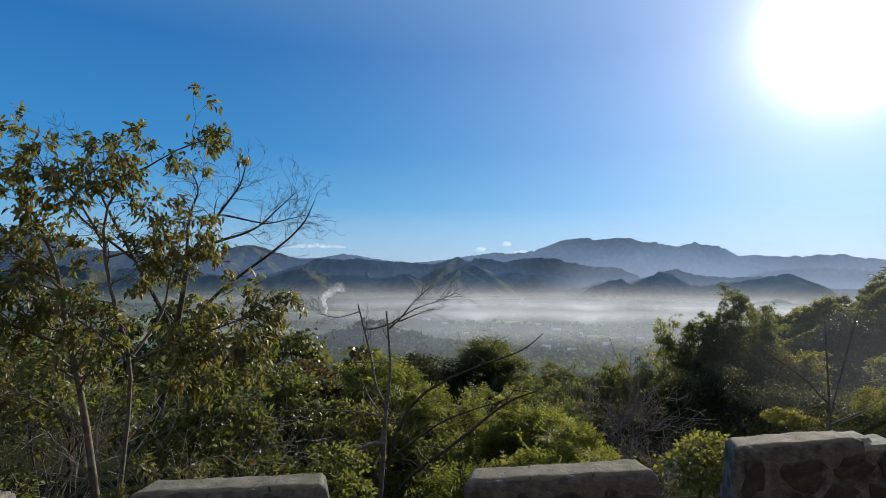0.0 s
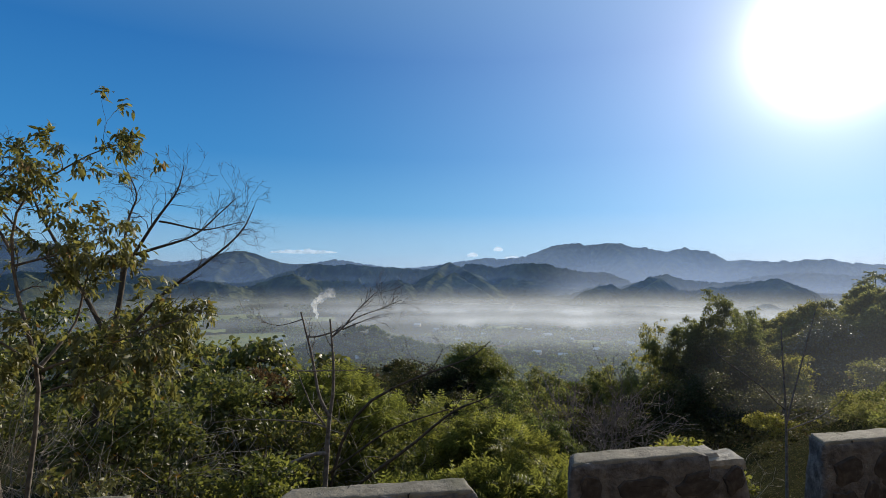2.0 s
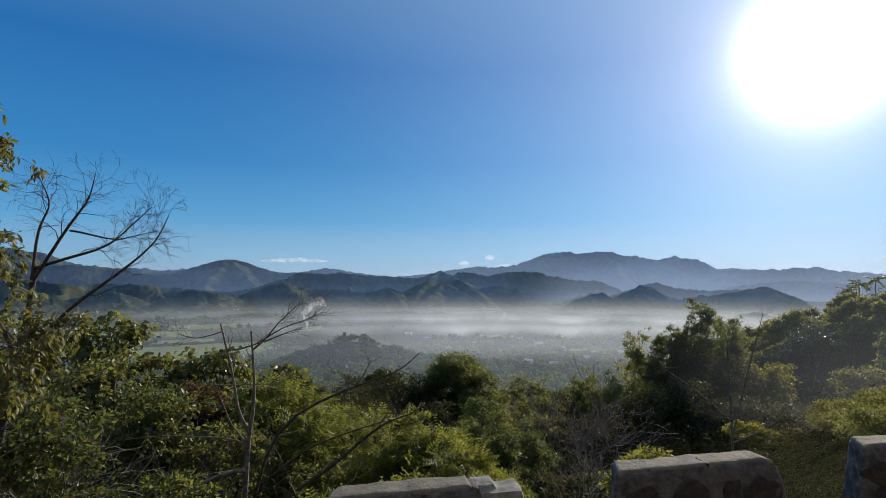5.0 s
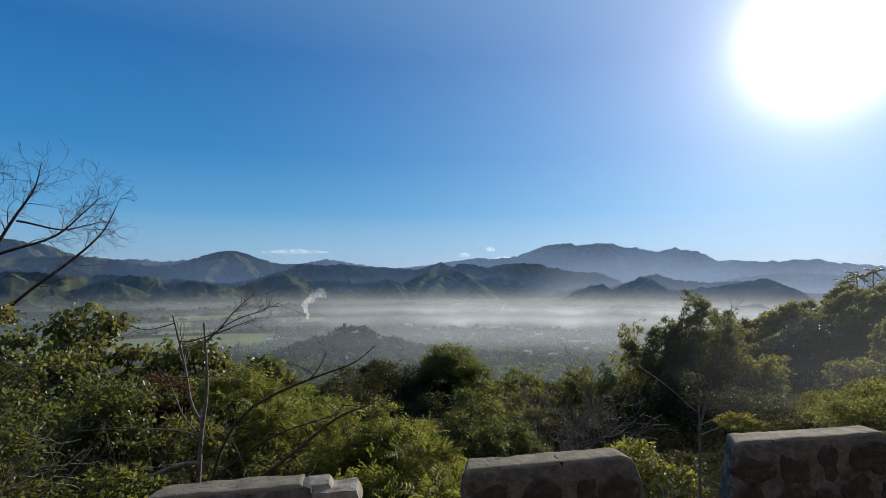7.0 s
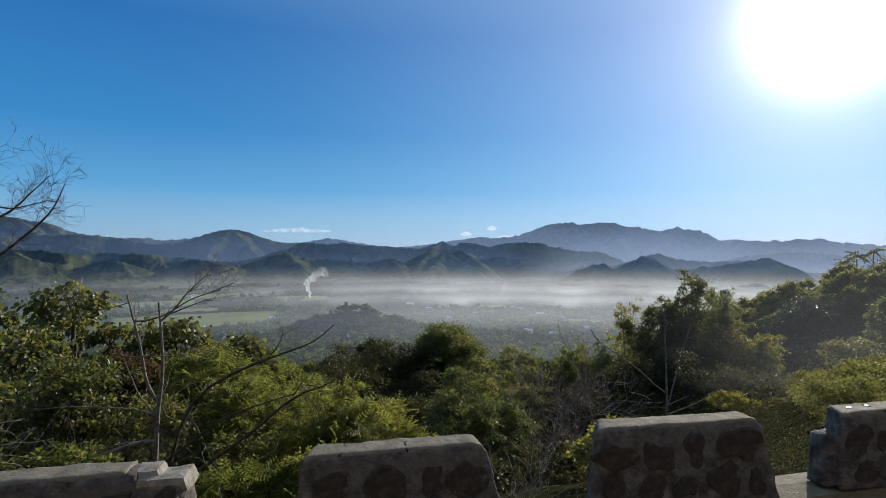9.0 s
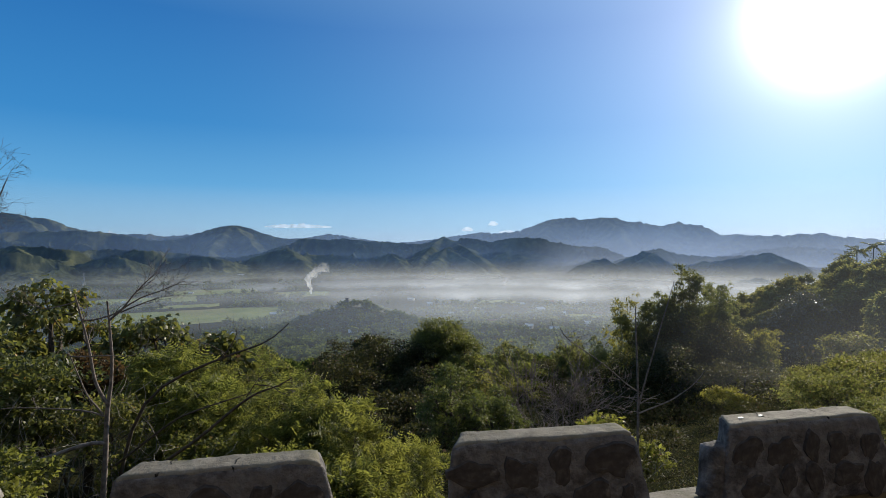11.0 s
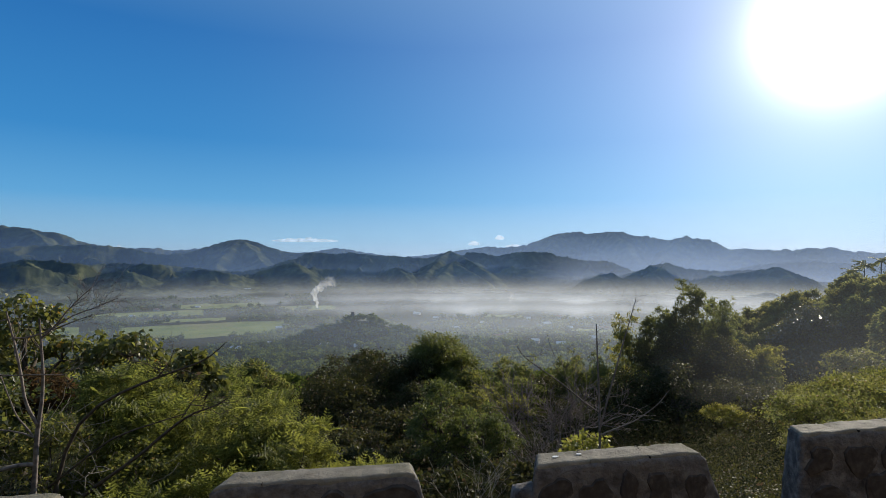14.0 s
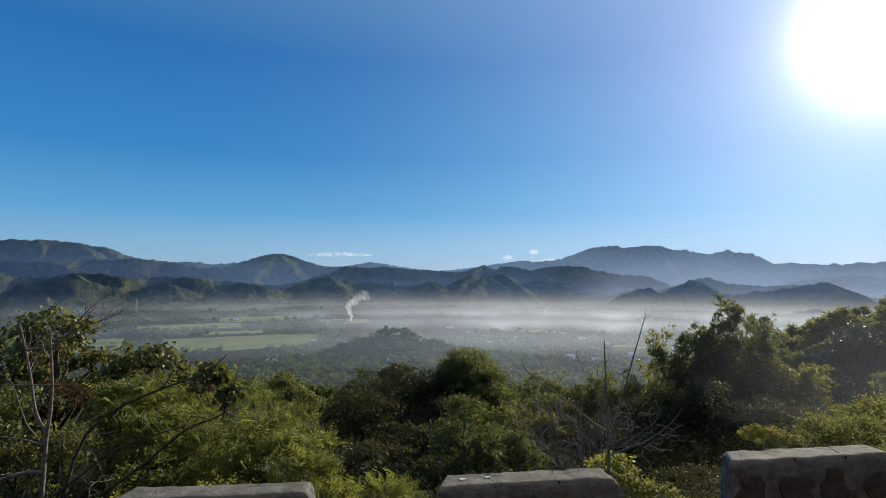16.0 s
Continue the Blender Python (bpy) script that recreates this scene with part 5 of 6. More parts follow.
# -- feathery trees just below the wall
for k, (x, y, top, r, n, t) in enumerate(((0.6, 12.4, -1.6, 1.9, 2300, 2.4), (2.35, 10.6, -1.85, 0.85, 900, 1.5), (-2.6, 13.6, -1.35, 1.9, 2300, 2.6), (1.6, 11.6, -1.9, 1.0, 1000, 1.8),
                                          (-0.6, 10.4, -2.2, 1.3, 1400, 1.6), (-3.6, 21.5, -2.9, 2.6, 2200, 3.4), (3.4, 14.6, -3.6, 1.3, 1000, 2.0), (-5.2, 12.8, -1.5, 1.5, 1300, 2.4), (-1.7, 12.2, -0.75, 1.0, 1100, 1.8), (-0.8, 11.4, -1.2, 0.9, 900, 1.6), (2.3, 9.4, -2.1, 0.8, 1000, 1.6), (1.2, 9.6, -2.1, 0.9, 1100, 1.6), (0.2, 9.2, -2.2, 0.9, 1000, 1.6), (2.9, 10.2, -2.6, 0.7, 700, 1.4))):
    crown_tree("feathery_tree", "bright green feathery-leaved tree below the parapet", "tree", x, y, top, r, M_LEAF_FEATHER, M_BARK_DARK, LEAF_FEATHER, 0.32 if y < 20 else 0.40, int(0.78 * n), 80 + k, 8, 0.15, t, 0.7, 0.13, 0.035, "feathery trees")
crown_tree("shrub", "light green leafy shrub behind the parapet", "shrub", 11.0, 24.6, -6.35, 1.85, M_LEAF_YELLOW, M_BARK_DARK, LEAF_OVAL, 0.23, 2600, 90, 9, 0.2, 2.8)
crown_tree("shrub", "light green leafy shrub behind the parapet", "shrub", 13.2, 24.0, -7.4, 1.2, M_LEAF_YELLOW, M_BARK_DARK, LEAF_OVAL, 0.22, 1000, 91, 6, 0.2, 2.0)


# -- undergrowth over the whole slope
def undergrowth(n, y0, y1, leaf, size, per, seed, label, template=LEAF_OVAL, lift=0.5, az=(-60, 56)):
    rng = np.random.default_rng(seed)
    a = np.radians(rng.uniform(*az, n))
    d = np.exp(rng.uniform(math.log(y0), math.log(y1), n))
    x, y = 3 + d * np.sin(a), d * np.cos(a)
    keep = (y - wall_y(x)) > 1.3
    x, y, d = x[keep], y[keep], d[keep]
    s = np.clip(d * 0.05, 0.35, 2.2) * rng.uniform(0.6, 1.3, len(x))
    base = np.stack((x, y, ground_z(x, y) + s * lift), -1)
    p = np.repeat(base, per, 0) + rng.normal(size=(len(base) * per, 3)) * np.repeat(s, per)[:, None] * np.array((0.6, 0.6, 0.45))
    v, f = leaves(rng, p, rng.normal(size=p.shape) + np.array((0, 0, 0.3)), np.repeat(size * np.clip(d / 26, 0.6, 4), per) * rng.uniform(0.5, 1.3, len(p)), template)
    return tagged(put_mesh("undergrowth", mesh_np("undergrowth", v, f), leaf), label, "undergrowth", kind="stuff")


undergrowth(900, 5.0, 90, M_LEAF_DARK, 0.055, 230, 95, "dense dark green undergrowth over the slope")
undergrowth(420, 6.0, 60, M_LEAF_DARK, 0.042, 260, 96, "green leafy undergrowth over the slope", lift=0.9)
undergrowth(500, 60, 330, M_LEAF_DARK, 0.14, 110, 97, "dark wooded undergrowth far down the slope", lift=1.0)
# ---- bare and broad-leaved trees near the parapet ----
def limb(pts, r0, r1, n=14, wob=0.0, rng=None):
    """A smooth limb through a few points."""
    p = np.asarray(pts, float)
    t = np.linspace(0, len(p) - 1, n)
    c = np.stack([np.interp(t, np.arange(len(p)), p[:, m]) for m in range(3)], -1)
    for _ in range(2):
        c[1:-1] = (c[:-2] + 2 * c[1:-1] + c[2:]) / 4
    if rng is not None:
        c[1:] += np.cumsum(rng.normal(size=(n - 1, 3)) * wob, axis=0) * 0.4
    return c, np.linspace(r0, r1, n)


def twigs(rng, out, tips, c, rad, count, length, level=1, spread=0.8, up=0.12, start=0.25, bend=0.3, kids=(2, 4), thin=0.5):
    for _ in range(count):
        k = rng.uniform(start, 1) * (len(c) - 1)
        i = min(int(k), len(c) - 2)
        d = unit(c[i + 1] - c[i])
        side = unit(np.cross(d, rng.normal(size=3)))
        grow(rng, out, tips, c[i] + (c[i + 1] - c[i]) * (k - i), unit(d + spread * side), length * rng.uniform(0.6, 1.2), max(rad[i] * thin, 0.003), level, kids, bend, spread, up, 0.6, 0.2, 6)


def handmade(name, label, category, foot, limbs, bark, seed, twig, leaf=None, leaf_n=0, leaf_size=0.1, template=LEAF_BROAD, tip_leaves=0, cluster=0.06, keep=1.0, hang=0.75, girth=1.0):
    """A tree from a few drawn limbs (points from the foot, radii) with grown twigs, and leaves in tufts at the twig ends."""
    rng = np.random.default_rng(seed)
    e = thing(name, foot, label, category)
    foot = np.asarray(foot, float)
    wood, out, tips = [], [], []
    for pts, r0, r1, tw in limbs:
        c, rad = limb(np.asarray(pts, float) - foot, r0 * (girth if wood else 1), r1 * girth, 16, 0.006, rng)
        wood.append((c, rad, 3))
        twigs(rng, out, tips, c, rad, int(tw * twig["count"]), twig["length"], twig.get("level", 1), twig.get("spread", 0.8), twig.get("up", 0.12), twig.get("start", 0.3), twig.get("bend", 0.3), twig.get("kids", (2, 4)), twig.get("thin", 0.5))
    for k, w in enumerate(wood):
        put_mesh("trunk" if k == 0 else "limb", mesh_np("limb", *limbs_mesh([w], (4, 4, 6, 8))), bark, e, smooth=True)
    put_mesh("twig_crown", mesh_np("twig_crown", *limbs_mesh(out, (4, 4, 6, 8))), bark, e, "fine bare twigs", smooth=True)
    if leaf:
        idx = rng.integers(0, len(tips), leaf_n)
        if tip_leaves:
            ends = np.arange(len(tips))[twig.get("steps", 5) - 1::twig.get("steps", 5)]
            ends = ends[rng.uniform(size=len(ends)) < keep]
            idx = np.concatenate((np.repeat(ends, tip_leaves), idx))
            leaf_n = len(idx)
        p = np.array([tips[i][0] for i in idx]) + rng.normal(size=(leaf_n, 3)) * cluster
        d = np.array([tips[i][1] for i in idx]) * 0.6 + rng.normal(size=(leaf_n, 3)) * 0.6 + np.array((0, 0, -hang))
        v, f = leaves(rng, p, d, leaf_size * rng.uniform(0.55, 1.2, leaf_n), template, 0.5)
        put_mesh("crown", mesh_np("crown", v, f), leaf, e)
    return e


handmade("large_leaved_tree", "thin grey-barked tree with olive-green leaves in tufts", "tree", (-4.05, 5.5, -1.75), [
    (((-3.95, 5.5, -1.9), (-4.21, 5.5, -0.2), (-4.42, 5.5, 0.7), (-4.55, 5.5, 1.46), (-4.7, 5.45, 1.9), (-4.9, 5.4, 2.3)), 0.046, 0.010, 1.3),
    (((-3.95, 5.55, -1.9), (-3.75, 5.6, 0.0), (-3.72, 5.6, 0.46), (-3.99, 5.6, 1.07), (-4.13, 5.6, 1.8), (-4.1, 5.6, 2.35), (-3.69, 5.6, 2.6), (-3.2, 5.6, 2.9), (-2.85, 5.6, 2.98)), 0.042, 0.006, 1.5),
    (((-3.7, 5.55, 0.46), (-3.2, 5.45, 0.65), (-2.6, 5.4, 0.88), (-2.1, 5.4, 1.05)), 0.03, 0.006, 1.5),
    (((-4.1, 5.6, 1.6), (-3.72, 5.75, 1.72), (-3.15, 5.8, 1.9)), 0.022, 0.006, 0.8),
    (((-4.45, 5.5, 1.2), (-4.75, 5.35, 1.55), (-5.2, 5.3, 1.85)), 0.028, 0.008, 0.9),
    (((-4.1, 5.55, 1.8), (-4.33, 5.4, 2.35), (-4.75, 5.3, 2.7)), 0.024, 0.006, 0.9),
    (((-4.05, 5.6, 2.3), (-4.2, 5.4, 2.5), (-3.85, 5.3, 2.7)), 0.02, 0.006, 0.6),
    (((-3.75, 5.6, 0.5), (-3.56, 5.9, 0.95), (-3.5, 5.95, 1.45), (-3.3, 5.9, 2.0)), 0.028, 0.007, 0.8),
    (((-4.4, 5.5, 0.6), (-4.9, 5.2, 0.9), (-5.3, 5.1, 1.3)), 0.03, 0.008, 1.0),
    (((-3.72, 5.6, 0.2), (-3.3, 5.3, 0.35), (-2.85, 5.2, 0.42), (-2.45, 5.2, 0.7)), 0.024, 0.006, 0.9),
    (((-4.2, 5.5, -0.3), (-4.6, 5.2, 0.1), (-5.0, 5.1, 0.3)), 0.022, 0.006, 1.0),
    (((-3.72, 5.6, 0.46), (-4.05, 5.4, 0.8), (-4.5, 5.3, 1.15), (-4.85, 5.3, 1.35)), 0.024, 0.006, 0.7),
    (((-3.95, 5.5, -1.3), (-3.6, 5.3, -1.0), (-3.2, 5.2, -0.8)), 0.02, 0.006, 0.9),
], M_BARK_TREE, 101, dict(count=17, length=0.42, level=1, spread=0.95, up=-0.03, start=0.25), M_LEAF_TREE, 260, 0.10, LEAF_SLIM, 24, 0.038, 0.85, 0.5, 0.68)

handmade("bare_tree", "leafless tree with a fan of fine curved twigs", "tree", (-5.2, 8.5, -2.4), [
    (((-5.3, 8.5, -2.6), (-4.95, 8.5, -0.6), (-4.72, 8.5, 0.6), (-4.54, 8.5, 1.79)), 0.075, 0.035, 0.4),
    (((-4.6, 8.5, 1.5), (-3.97, 8.4, 2.41), (-3.58, 8.3, 2.85), (-3.5, 8.3, 3.25)), 0.03, 0.005, 1.0),
    (((-4.55, 8.5, 1.75), (-3.44, 8.6, 2.13), (-2.78, 8.6, 2.75)), 0.03, 0.005, 1.2),
    (((-4.85, 8.5, 0.1), (-4.1, 8.5, 1.04), (-3.06, 8.45, 1.75), (-2.55, 8.4, 2.2), (-2.38, 8.4, 2.6)), 0.035, 0.005, 1.1),
    (((-4.62, 8.5, 1.2), (-4.59, 8.6, 2.37), (-4.46, 8.7, 2.8), (-4.7, 8.7, 3.3)), 0.03, 0.005, 1.0),
    (((-3.97, 8.45, 2.35), (-3.15, 8.3, 2.2), (-2.5, 8.3, 2.35)), 0.018, 0.004, 1.0),
    (((-4.8, 8.5, 0.4), (-5.4, 8.4, 1.6), (-5.9, 8.3, 2.6), (-6.2, 8.3, 3.6)), 0.04, 0.006, 1.2),
    (((-5.4, 8.4, 1.6), (-6.3, 8.3, 2.3), (-7.0, 8.2, 3.4)), 0.025, 0.005, 1.2),
], M_BARK_DARK, 102, dict(count=13, length=0.52, level=2, spread=0.9, up=-0.01, start=0.25, bend=0.45, kids=(2, 4), thin=0.34))

handmade("bare_sapling", "bare grey sapling with a forked twiggy top", "tree", (-1.5, 9.0, -3.9), [
    (((-1.5, 9.0, -4.0), (-1.36, 9.0, -2.4), (-1.31, 9.0, -1.83), (-1.3, 9.0, -1.1), (-1.27, 9.0, -0.9), (-1.2, 9.0, -0.54), (-1.21, 9.0, -0.09), (-1.24, 9.0, 0.3), (-1.28, 9.0, 0.72)), 0.05, 0.014, 0.2),
    (((-1.27, 8.97, -0.95), (-1.4, 8.95, -0.72), (-1.48, 8.95, -0.47), (-1.54, 8.95, -0.08), (-1.62, 8.95, 0.25), (-1.7, 8.95, 0.56), (-1.77, 8.95, 0.83)), 0.030, 0.012, 0.5),
    (((-1.24, 9.0, 0.39), (-1.06, 9.0, 0.53), (-0.84, 9.0, 0.81), (-0.64, 9.0, 1.0), (-0.46, 9.0, 1.17)), 0.018, 0.005, 1.2),
    (((-1.06, 9.0, 0.52), (-0.86, 9.0, 0.60), (-0.67, 9.0, 0.68), (-0.46, 9.0, 0.75)), 0.014, 0.006, 0.5),
    (((-1.08, 9.05, 0.55), (-0.77, 9.05, 0.75), (-0.44, 9.05, 0.86), (-0.04, 9.05, 1.03)), 0.014, 0.004, 1.5),
    (((-1.66, 8.97, 0.40), (-1.51, 9.0, 0.38), (-1.22, 9.05, 0.46), (-1.08, 9.05, 0.55)), 0.016, 0.012, 0.3),
    (((-1.74, 8.95, 0.7), (-2.1, 8.85, 0.60), (-2.4, 8.8, 0.66)), 0.010, 0.003, 0.8),
    (((-1.3, 8.95, -1.15), (-1.48, 8.9, -1.06), (-1.98, 8.9, -1.01), (-2.7, 8.9, -0.99), (-3.27, 8.9, -1.06)), 0.016, 0.006, 0.3),
    (((-1.33, 8.95, -1.12), (-1.56, 8.9, -0.79), (-1.73, 8.9, -0.4), (-1.84, 8.9, -0.13)), 0.016, 0.007, 0.3),
    (((-1.81, 8.9, -0.17), (-1.48, 8.9, -0.17), (-1.04, 8.9, -0.16), (-0.79, 8.9, -0.17), (-0.54, 8.9, -0.02)), 0.012, 0.004, 0.4),
    (((-1.31, 9.0, -1.6), (-1.42, 8.9, -1.55), (-1.59, 8.75, -1.55), (-1.87, 8.6, -1.62), (-2.1, 8.5, -1.68), (-2.36, 8.4, -1.85), (-2.7, 8.3, -2.15)), 0.036, 0.026, 0.1),
], M_BARK_DEAD, 103, dict(count=11, length=0.38, level=2, spread=0.7, up=0.08, start=0.5, bend=0.35, kids=(1, 3), thin=0.42))

handmade("leaning_branches", "long dead branches leaning out over the bushes", "branch", (-1.3, 9.4, -3.6), [
    (((-1.6, 9.5, -3.7), (-1.3, 9.45, -1.9), (-0.95, 9.4, -0.88), (-0.03, 9.4, -0.48), (0.65, 9.4, -0.22), (1.0, 9.4, -0.12), (1.24, 9.4, 0.0), (1.52, 9.4, 0.27)), 0.034, 0.007, 0.35),
    (((-1.5, 9.5, -3.7), (-1.2, 9.4, -2.4), (-0.13, 9.4, -1.82), (0.65, 9.4, -1.11), (1.04, 9.35, -0.86), (1.3, 9.35, -0.80), (1.6, 9.3, -0.62)), 0.038, 0.008, 0.7),
    (((-1.5, 9.45, -2.2), (-0.32, 9.3, -1.29), (0.26, 9.3, -1.09), (0.95, 9.3, -0.88)), 0.022, 0.008, 0.25),
    (((0.41, 9.4, -0.30), (0.55, 9.4, -0.12), (0.65, 9.4, 0.05), (0.68, 9.4, 0.15)), 0.012, 0.004, 0.8),
    (((0.5, 9.4, -0.28), (0.41, 9.4, -0.19), (0.18, 9.4, -0.06), (-0.03, 9.4, -0.02)), 0.010, 0.003, 1.0),
    (((0.85, 9.3, -0.95), (0.99, 9.3, -0.73), (1.15, 9.3, -0.57)), 0.011, 0.004, 0.8),
    (((0.99, 9.3, -0.74), (1.25, 9.3, -0.76), (1.46, 9.3, -0.91), (1.65, 9.3, -0.78)), 0.010, 0.003, 0.9),
], M_BARK_DARK, 104, dict(count=7, length=0.30, level=1, spread=0.8, up=0.06, start=0.6, bend=0.35, kids=(1, 3), thin=0.45))

handmade("bare_sapling", "thin bare sapling with a long side branch", "tree", (8.4, 12.0, -5.1), [
    (((8.38, 12.0, -5.3), (8.4, 12.0, -3.21), (8.42, 12.0, -1.57), (8.38, 12.0, -0.4), (8.36, 12.0, 0.24)), 0.038, 0.010, 0.4),
    (((8.42, 12.0, -1.95), (8.66, 12.0, -1.09), (8.92, 12.0, -0.14), (9.1, 12.0, 0.45), (9.2, 12.0, 0.80)), 0.021, 0.006, 0.7),
    (((8.4, 12.0, -1.62), (8.05, 11.8, -1.38), (7.75, 11.6, -1.08), (7.1, 11.6, -0.6), (6.75, 11.6, -0.36), (6.62, 11.6, -0.14)), 0.017, 0.009, 0.15),
    (((8.43, 12.0, -2.1), (9.1, 12.0, -1.85), (9.62, 12.0, -1.5), (9.88, 12.0, -1.18)), 0.018, 0.006, 0.3),
    (((8.43, 12.0, -1.9), (8.6, 11.9, -1.75), (8.85, 11.9, -1.66)), 0.014, 0.005, 0.3),
    (((6.75, 11.6, -0.36), (6.95, 11.55, -0.38), (7.2, 11.55, -0.30)), 0.008, 0.003, 0.4),
], M_BARK_DEAD, 105, dict(count=6, length=0.30, level=1, spread=0.9, up=0.05, start=0.72, bend=0.35, kids=(1, 3), thin=0.5))

# thicket of leafy shrubs and dry stems at the foot of the large-leaved tree
for k, (x, y, top, r, n, size, leaf, txt) in enumerate((
        (-5.6, 7.2, 0.4, 1.2, 2300, 0.10, M_LEAF_BIG, "dense green shrub under the trees"), (-3.9, 7.4, 0.0, 1.0, 2400, 0.11, M_LEAF_BIG, "dense leafy shrub under the trees"),
        (-2.9, 7.2, -0.5, 0.9, 2000, 0.085, M_LEAF_BIG, "dense green shrub behind the parapet"), (-7.6, 9.3, 0.4, 1.6, 3000, 0.13, M_LEAF_BIG, "dense leafy shrub under the trees"),
        (-4.6, 10.2, 0.1, 1.5, 2800, 0.11, M_LEAF_BIG, "dense green shrub under the trees"), (-3.2, 11.0, -0.4, 1.3, 2600, 0.12, M_LEAF_BIG, "dense green shrub behind the bare sapling"),
        (-2.0, 7.6, -1.2, 0.8, 1800, 0.09, M_LEAF_FEATHER, "light green shrub behind the parapet"), (-4.9, 5.0, -0.5, 0.8, 1000, 0.08, M_LEAF_MID, "dark shrub at the foot of the tree"),
        (-3.2, 5.4, -0.85, 0.6, 1300, 0.08, M_LEAF_MID, "low green shrub at the foot of the tree"), (-2.2, 14.5, -0.9, 1.1, 1500, 0.14, M_LEAF_DARK, "dark shrub among feathery trees"),
        (-1.9, 10.0, -1.15, 0.9, 2400, 0.08, M_LEAF_MID, "low green shrub round the bare sapling"), (-0.4, 10.1, -1.75, 0.8, 2000, 0.075, M_LEAF_MID, "low green shrub behind the parapet"), (-3.4, 10.3, -0.7, 0.9, 2200, 0.085, M_LEAF_BIG, "low green shrub under the trees"))):
    crown_tree("shrub", txt, "shrub", x, y, top, r, leaf, M_BARK_DARK, LEAF_OVAL, size, n, 120 + k, 7, 0.35, group="shrubs behind the parapet", trunk_r=0.03)
for k, (x, y, top, r) in enumerate(((-4.3, 6.4, 0.3, 0.9), (-5.8, 6.6, 0.6, 1.0), (-3.1, 6.6, -0.3, 0.8), (-2.6, 9.9, -0.3, 0.9), (-0.9, 10.0, -1.0, 0.9), (5.6, 16, -3.4, 1.2), (9.6, 17, -4.0, 1.3))):
    bare_bush("dry_shrub", "tangle of thin dry stems among the leaves", x, y, top, r, 9, 140 + k, M_BARK_PALE, 2, 0.018, (2, 4))
for k, (x, y, top, r) in enumerate(((-4.9, 6.0, 0.9, 1.1), (-6.6, 7.6, 1.2, 1.3), (-3.6, 6.3, 0.3, 1.0), (-7.2, 6.4, 1.0, 1.1), (-4.4, 8.0, 0.5, 1.2))):
    bare_bush("dry_shrub", "long thin pale stems crossing over the shrubs", x, y, top, r, 8, 180 + k, M_BARK_PALE, 1, 0.011, (2, 4))
# ---- far things: village, tower, smoke, clouds ----
M_ROOF = surface("pale_metal_roof", [(0.3, (0.50, 0.49, 0.47)), (0.7, (0.70, 0.68, 0.65))], 0.5, rough=0.4, bump=0.1, bump_scale=2.0)
M_ROOF_RED = surface("rusty_metal_roof", [(0.3, (0.25, 0.11, 0.07)), (0.7, (0.36, 0.17, 0.11))], 0.5, rough=0.6, bump=0.1, bump_scale=2.0)
M_WALL = surface("whitewashed_wall", [(0.3, (0.34, 0.31, 0.27)), (0.7, (0.46, 0.42, 0.37))], 0.6, rough=0.9, bump=0.1, bump_scale=2.0)
M_STEEL = surface("galvanised_steel", [(0.3, (0.35, 0.36, 0.38)), (0.7, (0.5, 0.5, 0.52))], 1.0, rough=0.5, bump=0.05)


def polar(az, r):
    a = radians(az)
    return 3 + r * math.sin(a), r * math.cos(a)


def house(az, r, w, d, h, turn, roof):
    x, y = polar(az, r)
    e = thing("house", (x, y, gz(x, y) + 0.2), "small village house with a metal roof" if roof is M_ROOF else "small village house with a rusty roof", "house", "village houses", turn=turn)
    bm = bmesh.new()
    bmesh.ops.create_cube(bm, size=1, matrix=Matrix.Translation((0, 0, h / 2)) @ Matrix.Diagonal((w, d, h, 1)))
    part("wall", bm, M_WALL, e)
    bm = bmesh.new()
    k = 0.35 * d
    o = 0.6
    a = [bm.verts.new(p) for p in ((-w / 2 - o, -d / 2 - o, h - 0.2), (w / 2 + o, -d / 2 - o, h - 0.2), (w / 2 + o, d / 2 + o, h - 0.2), (-w / 2 - o, d / 2 + o, h - 0.2), (-w / 2 - o, 0, h + k), (w / 2 + o, 0, h + k))]
    for f in ((0, 1, 5, 4), (2, 3, 4, 5), (0, 4, 3), (1, 2, 5), (0, 3, 2, 1)):
        bm.faces.new([a[i] for i in f])
    part("roof", bm, roof, e)
    for s in (-0.25, 0.25):
        bm = bmesh.new()
        bmesh.ops.create_cube(bm, size=1, matrix=Matrix.Translation((s * w, -d / 2 - 0.03, h * 0.5)) @ Matrix.Diagonal((1.2, 0.1, 1.2, 1)))
        part("window", bm, M_STONE, e)


hr = random.Random(4)
for az, r in ((-16.3, 905), (-17.0, 880), (-12.4, 640), (-9.0, 625), (5.6, 760), (6.4, 800), (8.5, 980), (10.5, 900), (11.5, 1010), (12.8, 860), (13.4, 930), (14.6, 990), (16.2, 870), (17.5, 960), (4.0, 900),
              (2.0, 1010), (-1.0, 980), (-3.0, 1060), (1.0, 830), (9.4, 720), (12.0, 700), (15.2, 760), (18.6, 830), (3.0, 705), (-28, 1290), (-30, 1150), (-24.5, 1320), (-21, 700), (-18, 720), (7.2, 640)):
    house(az, r, hr.uniform(8, 14), hr.uniform(6, 9), hr.uniform(3, 4.5), hr.uniform(-0.6, 0.6), hr.choice((M_ROOF, M_ROOF, M_ROOF_RED)))
for az, r in ((-20.9, 1930), (-20.4, 1925), (-20.0, 1935), (-22.6, 1930)):
    x, y = polar(az, r)
    house(az, r, 16, 10, 6, 0.2, M_ROOF)

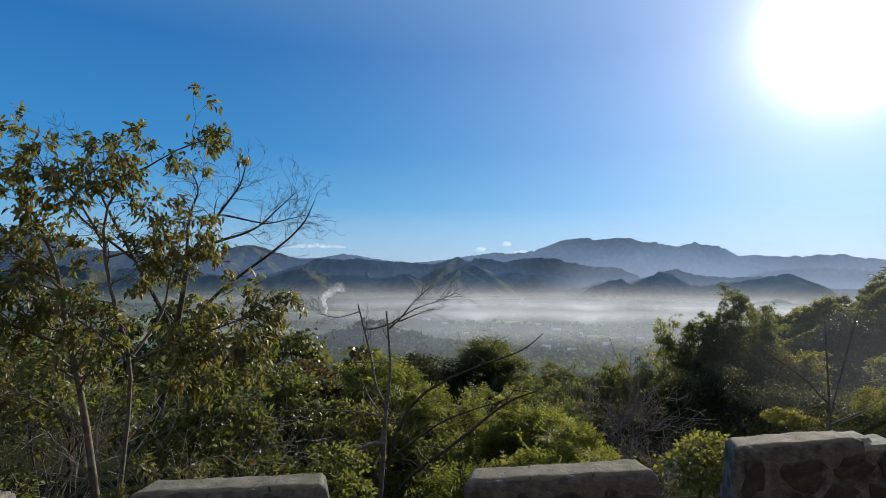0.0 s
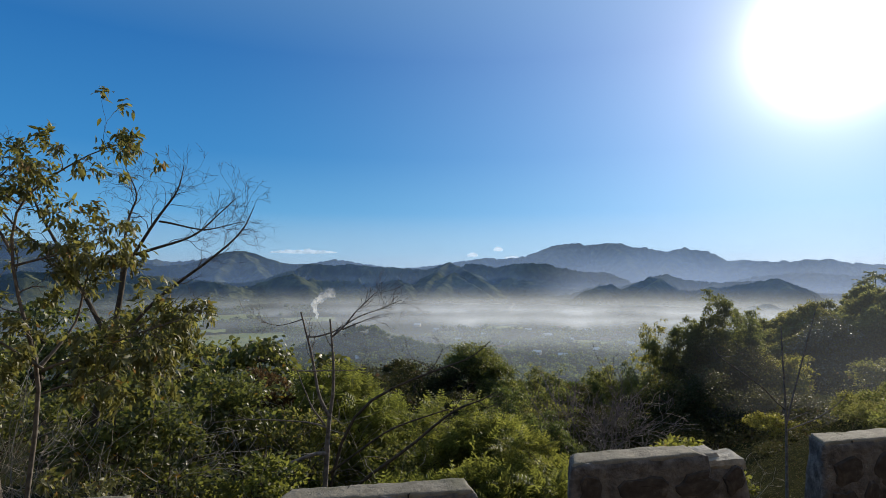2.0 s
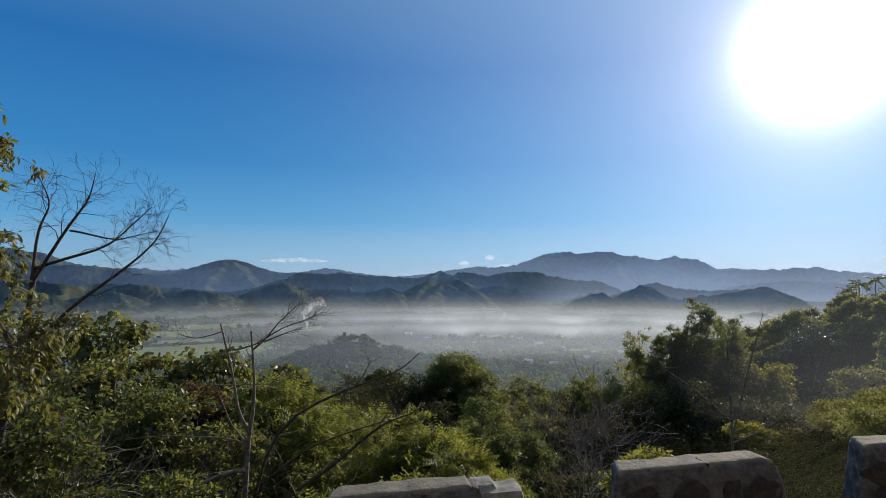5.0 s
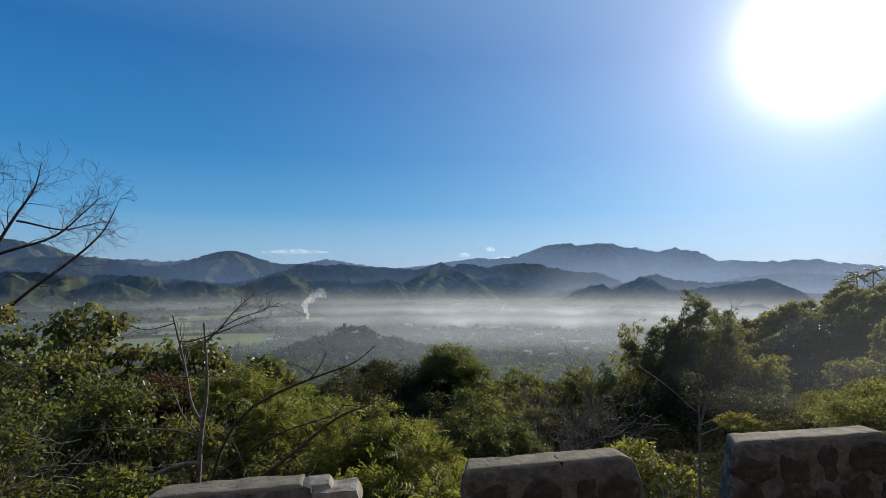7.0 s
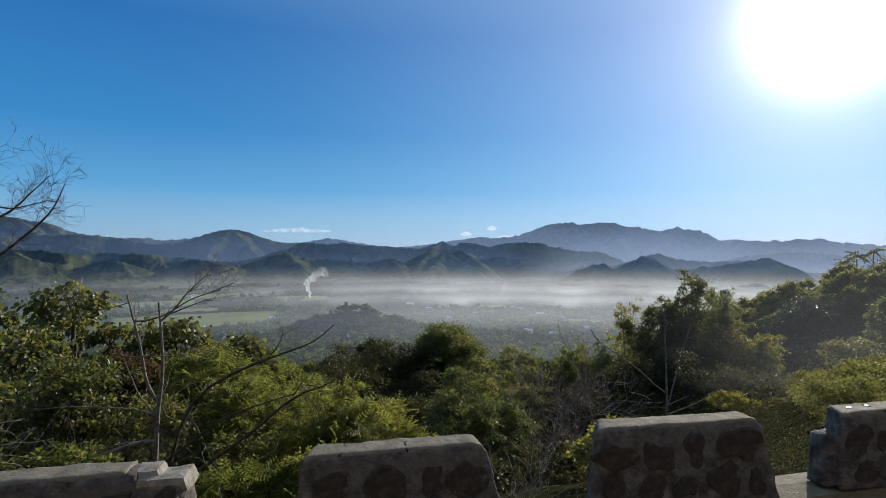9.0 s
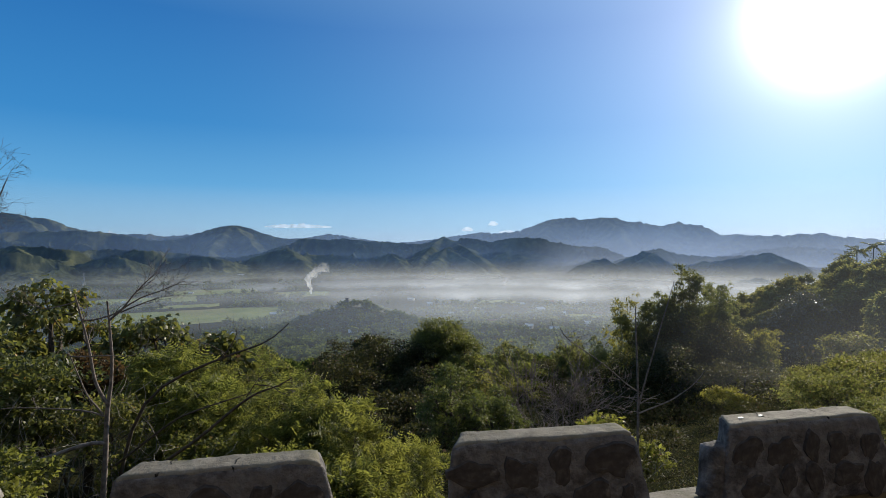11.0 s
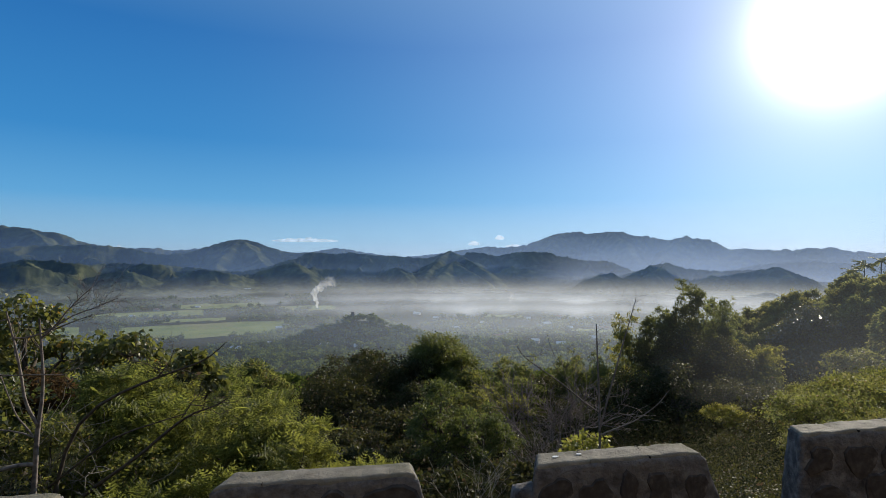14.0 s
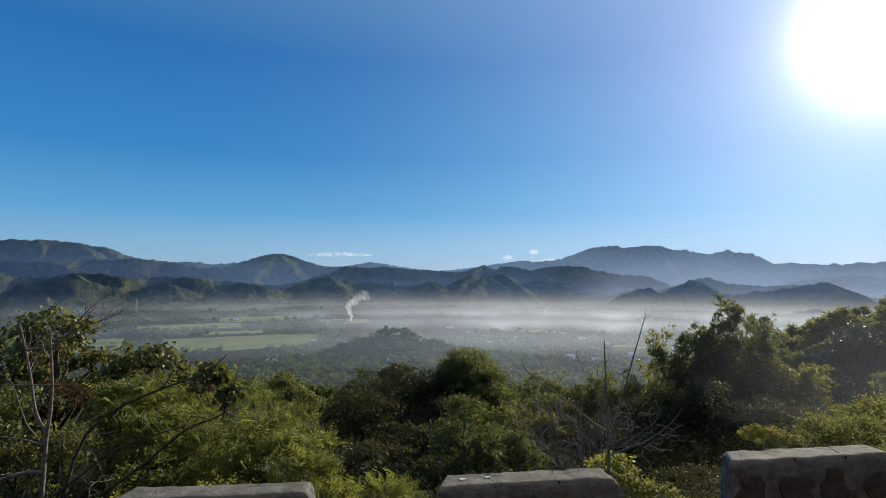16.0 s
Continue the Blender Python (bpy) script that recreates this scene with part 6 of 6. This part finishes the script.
x, y = polar(-9.6, 690)
e = thing("watchtower", (x, y, gz(x, y) + 1.5), "small square stone watchtower on the wooded knoll", "tower")
bm = rough_box(-1.9, 1.9, -1.9, 1.9, -2, 9.5, (0.3, 0.3, 0.3, 0.3), 0.2, 7, 0.1, 0.9)
part("shaft", bm, M_CONCRETE, e)
bm = rough_box(-2.3, 2.3, -2.3, 2.3, 9.3, 10.4, (0, 0, 0, 0), 0.2, 8, 0.1, 0.7)
part("parapet", bm, M_CONCRETE, e)

x, y = polar(-33.1, 1640)
e = thing("pylon", (x, y, gz(x, y)), "slender lattice pylon at the foot of the hills", "pylon")
for sx in (-1, 1):
    for sy in (-1, 1):
        put_mesh("leg", mesh_np("leg", *tube(np.array([(sx * 3, sy * 3, 0), (sx * 1.2, sy * 1.2, 24), (sx * 0.5, sy * 0.5, 40)]), (0.35, 0.3, 0.2), 4)), M_STEEL, e)
for z, wd in ((30, 6), (34, 5), (38, 4)):
    put_mesh("arm", mesh_np("arm", *tube(np.array([(-wd, 0, z), (0, 0, z + 0.6), (wd, 0, z)]), (0.2, 0.35, 0.2), 4)), M_STEEL, e)


M_SMOKE = mist_mat("white_smoke", ((-120, 0.62), (-75, 0.46), (-40, 0.10)), 0.07, (0.35, 0.65), (0.97, 0.97, 0.97), 1.0)
M_SMOKE_THIN = mist_mat("thin_smoke", ((-120, 0.18), (0, 0.1)), 0.05, colour=(0.95, 0.95, 0.96), stretch=1.0)
M_CLOUD = mist_mat("white_cloud", ((-120, 0.55), (900, 0.55)), 0.012, (0.3, 0.55), (0.98, 0.98, 0.98), 1.0, low=0.25)


def plume(az, r, pts, r0, r1, mat, seed, label):
    """A billowing plume of smoke: one uneven tube that widens as it rises."""
    x, y = polar(az, r)
    p = np.asarray(pts, float)
    t = np.linspace(0, len(p) - 1, 70)
    c = np.stack([np.interp(t, np.arange(len(p)), p[:, m]) for m in range(3)], -1)
    for _ in range(6):
        c[1:-1] = (c[:-2] + 2 * c[1:-1] + c[2:]) / 4
    v, f = tube(c + np.array((x, y, 0)), np.linspace(r0, r1, 70), 20)
    mid = np.repeat(c + np.array((x, y, 0)), 20, 0)
    k = np.array([0.8 + 0.75 * noise.noise(Vector(q) / 5.5) + 0.4 * noise.noise(Vector(q) / 2.2) for q in v])
    v = mid + (v - mid) * k[:, None]
    tagged(put_mesh("smoke_plume", mesh_np("smoke_plume", v, f), mat, smooth=True), label, "smoke", kind="stuff")


plume(-13.3, 1215, ((0, 0, -107), (1, 0, -98), (-4, 0, -86), (-6, 0, -76), (0, 0, -68), (9, 0, -61), (20, 0, -54), (38, 0, -49)), 2.2, 12.0, M_SMOKE, 1, "white smoke plume rising from the valley floor")
plume(6.8, 1210, ((0, 0, -104), (-2, 0, -95), (1, 0, -86), (6, 0, -78), (12, 0, -72)), 1.5, 7.0, M_SMOKE_THIN, 2, "thin smoke drifting from the village")


def cloud(az0, az1, el, h, seed, label):
    """A thin far cloud: a lumpy veil of droplets against the sky."""
    r, n = 4820, 60
    lo, hi = [], []
    for k in range(n + 1):
        t = k / n
        x, y = polar(az0 + (az1 - az0) * t, r)
        z = 1.6 + r * math.tan(radians(el))
        e = math.sin(math.pi * t) ** 0.5
        lump = 0.45 + 0.9 * abs(noise.noise((t * (az1 - az0) * 2.2, seed, 0))) + 0.35 * noise.noise((t * (az1 - az0) * 6, seed, 3))
        lo.append((x, y, z - 0.18 * h * e))
        hi.append((x, y, z + h * e * max(0.1, lump)))
    v = np.array(lo + hi)
    i = np.arange(n)
    f = np.stack((i, i + 1, i + n + 2, i + n + 1), -1)
    tagged(put_mesh("cloud", mesh_np("cloud", v, f), M_CLOUD, smooth=True), label, "cloud", "small clouds", "stuff")


cloud(-17.9, -11.2, 1.68, 48, 21, "long flat white cloud over the hills")
cloud(2.3, 3.5, 1.36, 55, 22, "small white cloud above the hills")
cloud(5.1, 6.1, 1.95, 55, 23, "small white cloud above the ridge")
cloud(6.2, 8.0, 1.1, 34, 24, "small white cloud behind the ridge")
cloud(-31.8, -30.2, 0.75, 40, 25, "faint white cloud behind the hills")
